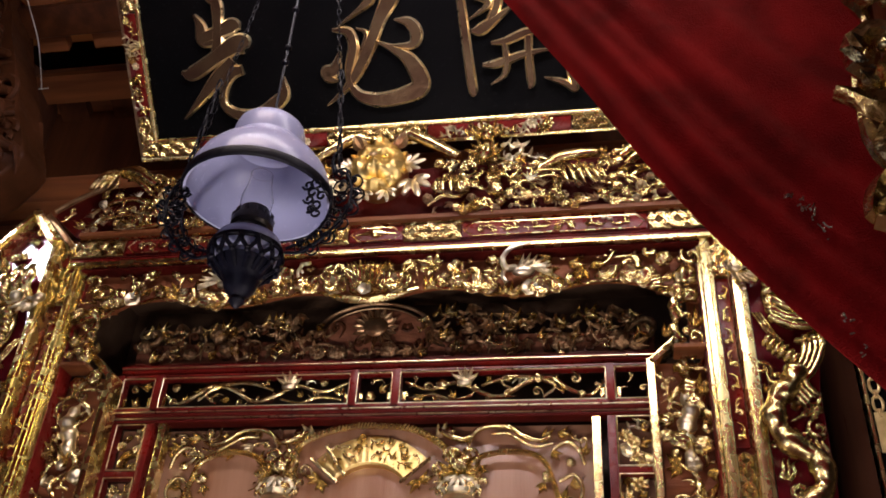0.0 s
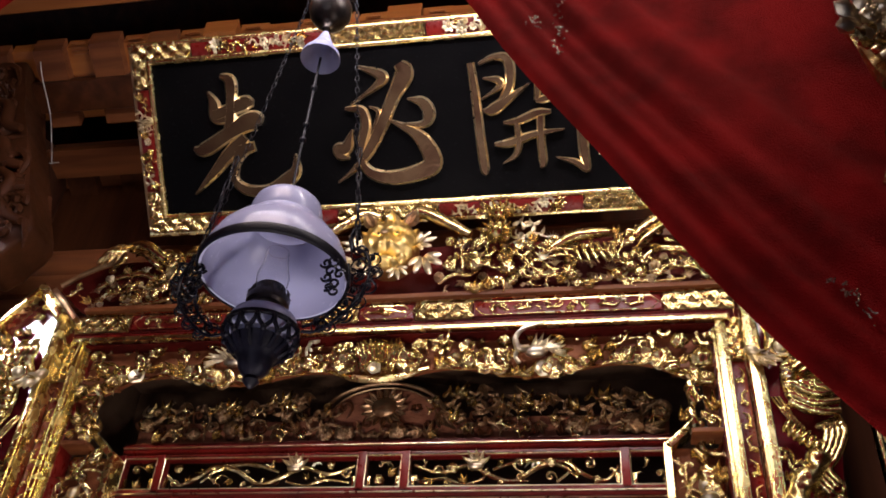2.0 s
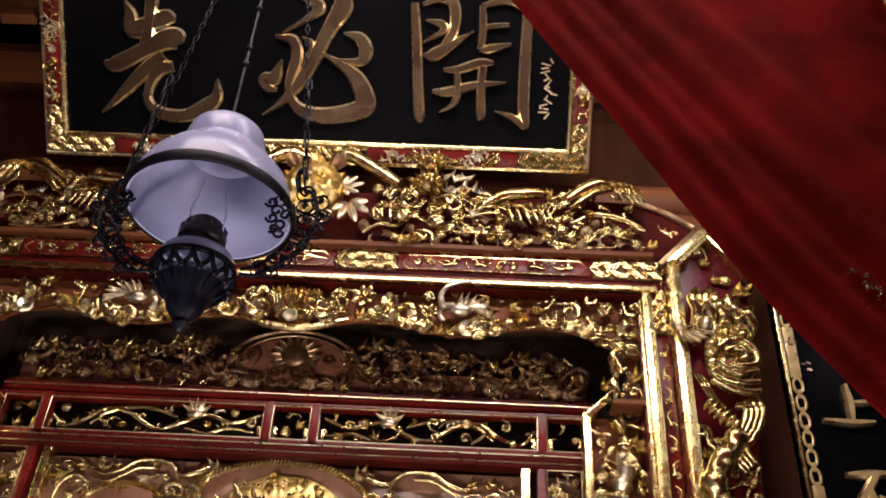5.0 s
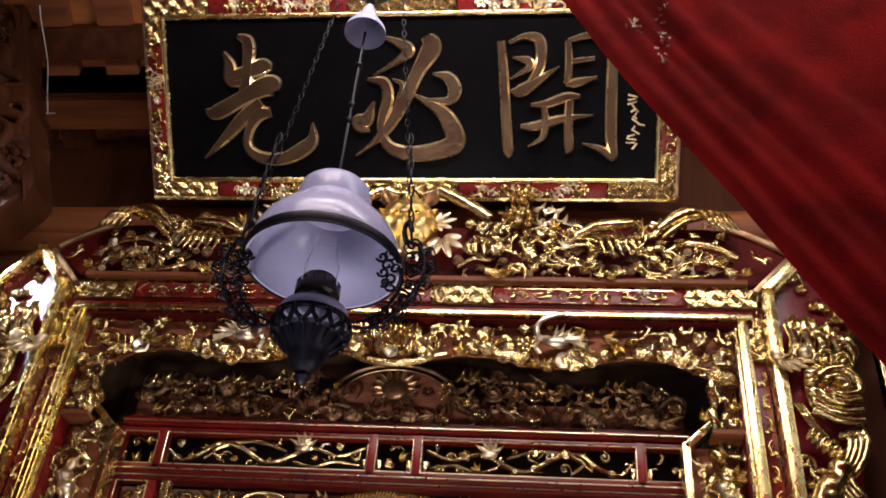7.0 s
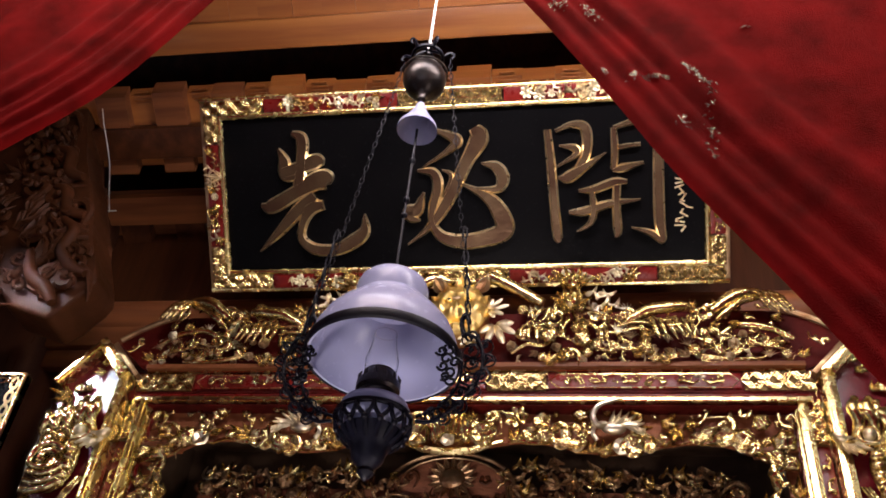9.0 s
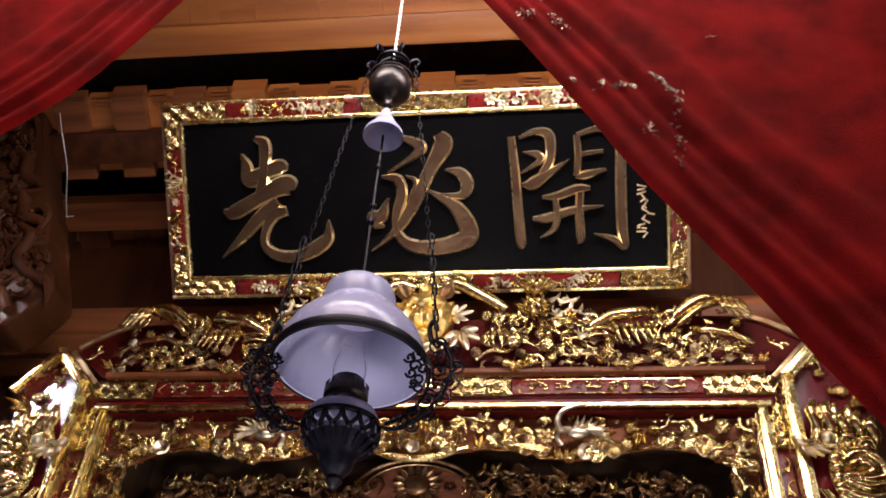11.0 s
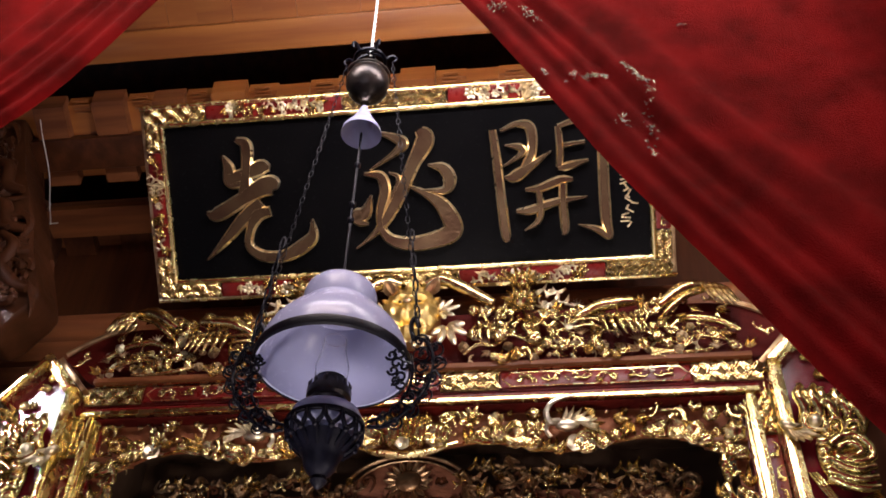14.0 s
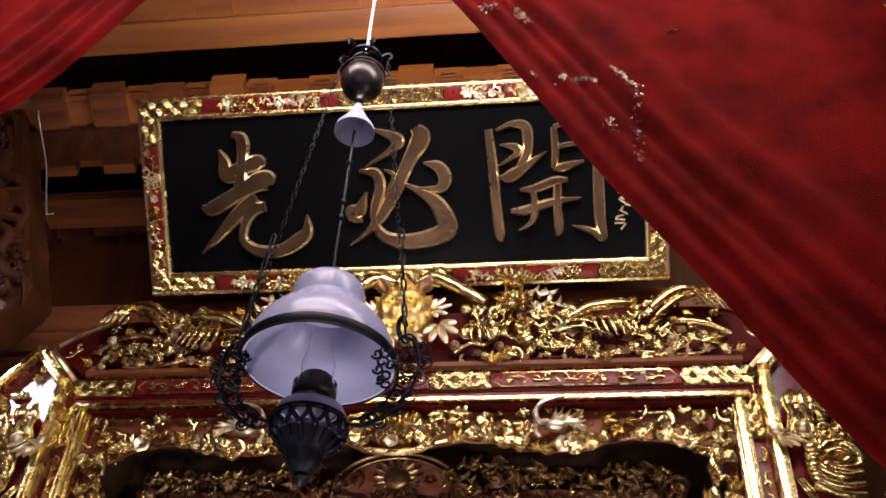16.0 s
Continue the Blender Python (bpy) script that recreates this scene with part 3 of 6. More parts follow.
# wings: pointed side panels with a coiling dragon in relief
def dragon(wing, s):
    """A dragon relief on a wing: flame mane, ribbed jaws, flowing strands and coiling body; s mirrors it."""
    def p(a, b, c):
        return (s * (a + 0.035), -0.1 + b, c)

    def rib(name, pts, r, n=6):
        part(name, tube(bmesh.new(), [p(*q) for q in pts], lambda t: 1.4 * r(t), 9, n), GOLD, wing)

    for k in range(9):
        a, c = 1.332 + 0.0225 * k, 3.285 - 0.0007 * k * k
        tip = 0.085 + 0.045 * abs(math.sin(2.1 * k + 0.8)) - 0.004 * k
        bow = 0.012 if k % 2 else -0.009
        rib("mane_lock", [(a, 0.0, c - 0.03), (a - bow, -0.035, c + 0.01), (a + bow * 0.6, -0.045 + 0.01 * (k % 2), c + tip * 0.5), (a + 0.01 - bow * 0.4, -0.035, c + tip * 0.8), (a + 0.018 + bow, -0.015, c + tip)], lambda t: 0.0115 * math.sin(math.pi * (0.3 + 0.69 * t)) ** 0.8 + 0.002)
    head = bmesh.new()
    ball(head, p(1.435, 0.0, 3.13), (0.085, 0.03, 0.13), 3)
    part("dragon_head", head, GOLD, wing, "gilt dragon head relief")
    for a, c, r in ((1.478, 3.2, 0.019), (1.425, 3.212, 0.016)):
        part("eye", ball(bmesh.new(), p(a, -0.045, c), (r, 0.016, r), 2), GOLD, wing)
        rib("brow", [(a - 0.03, -0.035, c + 0.004), (a - 0.012, -0.055, c + 0.026), (a + 0.016, -0.055, c + 0.024), (a + 0.032, -0.035, c + 0.0), (a + 0.02, -0.04, c - 0.02)], lambda t: 0.006)
    part("eye", ball(bmesh.new(), p(1.362, -0.045, 3.238), (0.021, 0.022, 0.021), 3), PALE, wing, "shining pale gilt eye")
    rib("eyelid", [(1.362 + 0.033 * math.cos(q), -0.035, 3.238 + 0.03 * math.sin(q)) for q in (math.pi * k / 5 for k in range(11))], lambda t: 0.006)
    for k in range(3):
        q = radians(150 + 50 * k)
        part("lash", blade(bmesh.new(), spin(*p(1.362 + 0.035 * math.sin(q), -0.03, 3.238 + 0.03 * math.cos(q)), s * math.degrees(q)), 0.05, 0.028, 0.007, 0.2, 4), GOLD, wing)
    for k in range(5):
        part("scale", ball(bmesh.new(), p(1.376 - 0.004 * math.sin(k), -0.035, 3.165 - 0.034 * k), (0.027, 0.022, 0.019), 2, Matrix.Rotation(radians(-12 * s), 4, "Y")), GOLD, wing)
    for k, pts in enumerate((
            [(1.395, 3.15), (1.43, 3.176), (1.475, 3.178), (1.507, 3.145), (1.512, 3.1), (1.47, 3.084), (1.43, 3.09)],
            [(1.412, 3.135), (1.44, 3.15), (1.47, 3.145), (1.482, 3.12), (1.462, 3.108)],
            [(1.385, 3.095), (1.42, 3.066), (1.46, 3.056), (1.512, 3.068)],
            [(1.368, 3.062), (1.41, 3.034), (1.455, 3.022), (1.51, 3.03)],
            [(1.365, 3.035), (1.41, 3.004), (1.46, 2.99), (1.508, 2.994)])):
        rib("jaw_rib", [(a, -0.04 - 0.006 * math.sin(3.0 * i / len(pts)), c) for i, (a, c) in enumerate(pts)], lambda t: 0.0125 - 0.004 * t)
    for k in range(3):
        rib("whisker", [(1.32 + 0.012 * k, 0.02, 3.08), (1.335 + 0.012 * k, 0.0, 3.03), (1.355 + 0.01 * k, 0.0, 2.99), (1.385 + 0.008 * k, 0.0, 2.955)], lambda t: 0.004)
    for k in range(6):
        t = k / 5
        part("neck_ring", ball(bmesh.new(), p(1.342 + 0.075 * t, -0.03, 2.948 - 0.07 * t), (0.013, 0.03, 0.024 + 0.008 * math.sin(3.1 * t)), 2, Matrix.Rotation(radians(42 * s), 4, "Y")), GOLD, wing)
    for k in range(4):
        o = 0.017 * k
        rib("strand", [(1.5 - o * 1.2, -0.01, 2.985 - 0.01 * k), (1.508 - o, -0.03, 2.935), (1.492 - o, -0.035, 2.88), (1.462 - o, -0.035, 2.83), (1.44 - o, -0.03, 2.8 - 0.006 * k), (1.462 - o * 0.6, -0.02, 2.765 - 0.012 * k)], lambda t: 0.0105 - 0.004 * t)
    rib("dragon_body", [(1.42, -0.02, 2.85), (1.395, -0.035, 2.795), (1.345, -0.035, 2.74), (1.328, -0.035, 2.67), (1.36, -0.035, 2.6), (1.43, -0.035, 2.54), (1.44, -0.03, 2.46), (1.38, -0.03, 2.38), (1.38, -0.02, 2.26)], lambda t: 0.026 + 0.004 * math.sin(40 * t), 9)
    for a, c, size, key, turn in ((1.322, 2.868, 0.06, "curl", 20), (1.36, 2.835, 0.055, "curl", 200), (1.408, 2.728, 0.06, "curl", 80), (1.463, 2.765, 0.055, "curl", 140), (1.39, 2.615, 0.085, "flower", 0), (1.458, 2.655, 0.07, "curl", 240), (1.45, 2.59, 0.08, "flame", 0), (1.44, 2.7, 0.05, "cloud", 0), (1.34, 2.6, 0.06, "cloud", 0), (1.35, 2.53, 0.07, "flame", 20), (1.45, 2.5, 0.07, "cloud", 0), (1.37, 2.45, 0.07, "curl", 60), (1.465, 2.72, 0.045, "bud", 0), (1.33, 2.8, 0.045, "leaf", 30)):
        piece(key, "gilt", wing, spin(*p(a, 0.015, c), s * turn, size))


for s in (-1, 1):
    outline = [(1.35, 0.0), (1.35, 3.50), (1.445, 3.64), (1.575, 3.46), (1.565, 3.1), (1.55, 2.95), (1.525, 2.8), (1.52, 2.3), (1.51, 0.0)]
    bm = bmesh.new()
    front = [bm.verts.new((s * x, -0.075, z)) for x, z in outline]
    back = [bm.verts.new((s * x, 0.0, z)) for x, z in outline]
    bm.faces.new(front)
    bm.faces.new(back[::-1])
    for k in range(len(outline)):
        bm.faces.new((front[k], front[(k + 1) % len(outline)], back[(k + 1) % len(outline)], back[k]))
    wing = part("wing_panel", bm, PURPLE, screen, smooth=False)
    OUT = ((1.297, 3.515), (1.452, 3.685), (1.61, 3.475))
    INN = ((1.341, 3.492), (1.45, 3.618), (1.575, 3.455))
    for k in (0, 1):  # mitred gable bars, stepped
        bm = bmesh.new()
        for y0, y1, f0, f1, bev in ((-0.122, -0.06, 0.0, 1.0, 0.004), (-0.134, -0.12, 0.2, 0.72, 0.005)):
            ring = []
            for i in (k, k + 1):
                for f in (f0, f1):
                    ring.append((s * (OUT[i][0] + (INN[i][0] - OUT[i][0]) * f), OUT[i][1] + (INN[i][1] - OUT[i][1]) * f))
            vs = [bm.verts.new((x, y, z)) for y in (y0, y1) for x, z in ring]
            fs = [bm.faces.new([vs[i] for i in q]) for q in ((0, 1, 3, 2), (4, 6, 7, 5), (0, 4, 5, 1), (2, 3, 7, 6), (0, 2, 6, 4), (1, 5, 7, 3))]
            bmesh.ops.bevel(bm, geom=list({e for f in fs for e in f.edges}), offset=bev, segments=2, affect="EDGES", profile=0.6)
        part("gilt_bar", bm, GOLD_BAR, wing)
    bm = bmesh.new()
    box(bm, -0.01, 0.01, -0.02, 0.05, -0.02, 0.19, 0.004, Matrix.Translation((s * 1.292, -0.075, 3.53)) @ Matrix.Rotation(s * 0.74, 4, "Y"))
    part("outer_moulding", bm, DULL, wing)
    dragon(wing, s)
    for a, c, size, key, turn in ((1.42, 3.575, 0.05, "curl", 0), (1.44, 3.53, 0.05, "leaf", 120), (1.47, 3.46, 0.05, "leaf", 40), (1.56, 3.42, 0.09, "leaf", 70), (1.5, 3.45, 0.05, "bud", 0), (1.54, 3.4, 0.06, "leaf", 130)):
        piece(key, "gilt", wing, spin(s * a, -0.085, c, s * turn, size))
    # bird on the gilt bar
    bm = bmesh.new()
    ball(bm, (1.31 * s, -0.125, 3.235), (0.03, 0.022, 0.018), 2, Matrix.Rotation(radians(35 * s), 4, "Y"))
    for k in range(5):
        blade(bm, spin(1.315 * s, -0.125, 3.238, s * (108 + 16 * k)), 0.11 - 0.01 * k, 0.034, 0.008, 0.2, 4)
    part("phoenix_relief", bm, PALE, wing, "pale gilt bird relief")


# frieze with wavy lower edge under the rail
def frieze_low(x):
    a = abs(x)
    return 3.21 + 0.045 * math.sin(a * 5.2 + 0.2) ** 2 + (0.0 if a < 1.0 else -(a - 1.0) * 0.3)


bm = bmesh.new()
n = 60
for k in range(n):
    x0, x1 = -1.205 + 2.41 * k / n, -1.205 + 2.41 * (k + 1) / n
    vs = [bm.verts.new(q) for q in ((x0, 0.0, frieze_low(x0) + 0.03), (x1, 0.0, frieze_low(x1) + 0.03), (x1, 0.0, 3.405), (x0, 0.0, 3.405), (x0, 0.02, frieze_low(x0) + 0.03), (x1, 0.02, frieze_low(x1) + 0.03), (x1, 0.02, 3.405), (x0, 0.02, 3.405))]
    for q in ((0, 1, 2, 3), (7, 6, 5, 4), (0, 4, 5, 1)):
        bm.faces.new([vs[i] for i in q])
bmesh.ops.remove_doubles(bm, verts=bm.verts, dist=1e-5)
frieze = part("frieze", bm, WOOD_MATT, screen)
for k in range(46):  # row of broad leaves along the lower edge
    x = -1.16 + 2.32 * k / 45 + rnd.uniform(-0.012, 0.012)
    if abs(x) > 0.19:
        piece(rnd.choice(("lotus_leaf", "lotus_leaf", "leaf", "bud")), "pale" if k % 15 == 4 else "gilt", frieze, spin(x, -0.035, frieze_low(x) + 0.03 + rnd.uniform(-0.008, 0.012), rnd.uniform(0, 360), rnd.uniform(0.045, 0.085), rnd.uniform(-20, 20)))
scatter(frieze, lambda x, z: z > frieze_low(x) + 0.06 and abs(x) > 0.12 and abs(abs(x) - 0.57) > 0.07, -1.18, 1.18, 3.26, 3.39, -0.012, 0.074, 0.075, ["tendril", "leaf", "flower", "bud", "lotus_leaf", "curl"], rnd, pale=0.04, depth=0.03)
scatter(frieze, lambda x, z: z > frieze_low(x) + 0.02 and abs(x) > 0.13, -1.19, 1.19, 3.22, 3.395, -0.006, 0.065, 0.034, ["leaf", "tendril", "bud"], rnd, pale=0.03, depth=0.02)
for s in (-1, 1):
    bm = bmesh.new()
    tube(bm, [(s * (0.2 + 0.96 * k / 40), -0.03 - 0.008 * math.sin(k), frieze_low(0.2 + 0.96 * k / 40) + 0.012 + 0.014 * noise.noise(Vector((k * 0.45, 3, s)))) for k in range(41)], lambda t: 0.007 + 0.002 * math.sin(t * 27), 6)
    part("vine", bm, GOLD, frieze)
part("crescent_lip", tube(bmesh.new(), [(-0.2, -0.03, 3.268), (-0.155, -0.04, 3.248), (-0.095, -0.045, 3.224), (-0.01, -0.05, 3.212), (0.075, -0.045, 3.224), (0.135, -0.04, 3.248), (0.18, -0.03, 3.268)], lambda t: 0.006 + 0.008 * math.sin(math.pi * t), 8, 6), GOLD_BAR, frieze)
# fluted lotus bowl at the middle
part("lotus", lathe(bmesh.new(), [(0.03, 3.25), (0.055, 3.256), (0.072, 3.28), (0.082, 3.31), (0.086, 3.335), (0.07, 3.34)], (-0.012, -0.02, 0), 28), GOLD, frieze, "gilt lotus flower")
for cnt, ln, r, low in ((15, 0.09, 0.088, 3.265), (11, 0.06, 0.075, 3.255)):
    for k in range(cnt):
        q = radians(-84 + 168 * k / (cnt - 1))
        bm = bmesh.new()
        blade(bm, Matrix.Translation((-0.012 + r * 0.75 * math.sin(q), -0.02 - r * 0.75 * math.cos(q), low)) @ Matrix.Rotation(q, 4, "Z") @ Matrix.Rotation(radians(14), 4, "X"), ln, 0.024, 0.006, 0.1, 5)
        part("petal", bm, GOLD, frieze)
for k in range(9):
    piece("leaf", "gilt", frieze, spin(-0.012 + 0.02 * (k - 4), -0.05, 3.36, rnd.uniform(-30, 30), 0.04))
for k in (-1, 1):
    piece("lotus_leaf", "gilt", frieze, spin(-0.012 + 0.12 * k, -0.05, 3.28, 0, 0.09))
    piece("curl", "gilt", frieze, spin(-0.012 + 0.15 * k, -0.04, 3.35, 0, 0.06) @ Matrix.Diagonal((k, 1, 1, 1)))
piece("lotus_leaf", "pale", frieze, spin(-0.012, -0.075, 3.245, 0, 0.05))
for s in (-1, 1):
    bm = bmesh.new()  # crane with raised wing
    ball(bm, (0.575 * s, -0.045, 3.315), (0.045, 0.022, 0.026), 2)
    tube(bm, [(0.545 * s, -0.05, 3.325), (0.512 * s, -0.07, 3.318), (0.503 * s, -0.08, 3.352), (0.525 * s, -0.085, 3.385), (0.565 * s, -0.09, 3.4), (0.61 * s, -0.09, 3.41)], lambda t: 0.014 * (1.1 - t * 0.85), 7, 5)
    for k in range(9):
        part("feather", blade(bmesh.new(), spin((0.56 + 0.01 * k) * s, -0.055 - 0.002 * (k % 3), 3.318 + 0.004 * (k % 2), s * (18 + 15 * k)), 0.075 - 0.004 * abs(k - 4), 0.022, 0.006, 0.22, 4), PALE, frieze)
    tube(bm, [(0.51 * s, -0.06, 3.318), (0.5 * s, -0.055, 3.29), (0.515 * s, -0.05, 3.265)], 0.008, 6, 3)
    part("crane", bm, PALE, frieze, "pale gilt crane")

# openwork side brackets under the frieze
for s in (-1, 1):
    bm = bmesh.new()
    box(bm, *sorted((1.05 * s, 1.194 * s)), -0.035, 0.03, 3.235, 3.252, 0.004)
    side = part("side_bracket", bm, WOOD_DARK, screen)
    part("bracket_shelf", box(bmesh.new(), *sorted((1.09 * s, 1.194 * s)), -0.035, 0.06, 2.985, 3.002, 0.004), WOOD_DARK, side)
    part("bracket_ground", box(bmesh.new(), *sorted((1.15 * s, 1.193 * s)), 0.02, 0.035, 3.003, 3.234, 0.003), WOOD_MATT, side)
    bm = bmesh.new()
    tube(bm, [(1.1 * s + 0.006 * math.sin(k * 1.3), -0.025 + 0.006 * math.cos(k * 1.3), 3.005 + 0.23 * k / 14) for k in range(15)], lambda t: 0.015 + 0.004 * math.sin(t * 30), 8)
    part("twisted_post", bm, GOLD, side)
    for a, c, key, size, turn in ((1.08, 3.215, "curl", 0.05, 0), (1.135, 3.2, "curl", 0.06, 90), (1.13, 3.13, "tendril", 0.07, 80), (1.075, 3.06, "leaf", 0.06, 40), (1.14, 3.05, "bud", 0.04, 0), (1.17, 3.1, "leaf", 0.07, 0), (1.17, 3.19, "leaf", 0.06, 160), (1.165, 3.03, "curl", 0.05, 30), (1.09, 3.27, "leaf", 0.05, 90), (1.15, 3.275, "tendril", 0.07, 0), (1.12, 3.02, "bud", 0.035, 0)):
        piece(key, "gilt", side, spin(s * a, -0.02, c, s * turn, size))
    # chamfered gilt strip and carved panel below
    bm = bmesh.new()
    box(bm, *sorted((1.03 * s, 1.2 * s)), 0.075, 0.1, 0.0, 2.98, 0.003)
    panel = part("side_panel", bm, WOOD_MATT, screen)
    for a, b in (((1.01, 0.0), (1.01, 2.975)), ((1.01, 2.965), (1.112, 3.062))):
        bm = bmesh.new()
        ang = math.atan2(b[0] - a[0], b[1] - a[1])
        box(bm, -0.013, 0.013, -0.03, 0.06, -0.005, 0.005 + math.hypot(b[0] - a[0], b[1] - a[1]), 0.004, Matrix.Translation((s * a[0], 0.055, a[1])) @ Matrix.Rotation(s * ang, 4, "Y"))
        part("gilt_bar", bm, GOLD_BAR, panel)
    # a pale standing figure-like rock among vines
    part("rock_relief", tube(bmesh.new(), [(s * 1.12, 0.045, 2.6), (s * 1.105, 0.035, 2.7), (s * 1.13, 0.03, 2.78), (s * 1.105, 0.04, 2.86)], lambda t: 0.03 * math.sin(math.pi * (0.12 + 0.8 * t)) + 0.006 * math.sin(31 * t), 9, 8), PALE, panel, "pale silver-gilt rock relief")
    part("vine", tube(bmesh.new(), [(s * (1.1 + 0.035 * math.sin(k * 0.55)), 0.045 + 0.01 * math.cos(k), 2.3 + 0.66 * k / 40) for k in range(41)], lambda t: 0.009 + 0.004 * math.sin(40 * t), 7), GOLD, panel)
    scatter(panel, lambda x, z: z < 2.95 + (abs(x) - 1.02) * 0.3, *sorted((1.045 * s, 1.19 * s)), 2.3, 2.98, 0.06, 0.05, 0.07, ["tendril", "leaf", "curl", "branch", "bud"], rnd, pale=0.12, depth=0.03)


# crest over the rail
def crest_top(x):
    a = abs(x)
    return 3.92 if a < 1.15 else 3.92 - 1.1 * (a - 1.15) ** 1.7


bm = bmesh.new()
n = 70
cols = []
for k in range(n + 1):
    x = -1.43 + 2.86 * k / n
    low = 3.565 if abs(x) < 1.28 else 3.565 + (abs(x) - 1.28) * 0.9
    cols.append([bm.verts.new(q) for q in ((x, -0.03, low), (x, -0.03, crest_top(x) - 0.08), (x, 0.0, crest_top(x) - 0.08), (x, 0.0, low))])
for a, b in zip(cols, cols[1:]):
    for k in range(4):
        bm.faces.new((a[k], b[k], b[(k + 1) % 4], a[(k + 1) % 4]))
bm.faces.new(cols[0])
bm.faces.new(cols[-1])
crest = part("crest", bm, RED_DARK, screen)


def carved(name, pts, r, s, parent=crest, mm=GOLD, n=7, dy=-0.1):
    """A polished round member through (across, up) points, thick in the middle; s mirrors it."""
    return part(name, tube(bmesh.new(), [(s * q[0], dy - 0.012 * math.sin(math.pi * i / (len(pts) - 1)), q[1]) for i, q in enumerate(pts)], lambda t: 1.05 * r * (0.45 + 0.55 * math.sin(math.pi * (0.08 + 0.84 * t)) ** 0.6), 10, n), mm, parent)


def comb(s, a0, c0, a1, c1, count, length, turn, tone="gilt", parent=crest, dy=-0.11):
    """Claws or fronds side by side, hanging from a line."""
    for k in range(count):
        t = k / (count - 1)
        piece("finger", tone, parent, spin(s * (a0 + (a1 - a0) * t), dy - 0.01 * math.sin(3.1 * t), c0 + (c1 - c0) * t, s * (turn + 10 * (0.5 - t)), length * (0.8 + 0.35 * math.sin(math.pi * (0.2 + 0.7 * t)))) @ Matrix.Diagonal((s, 1, 1, 1)))


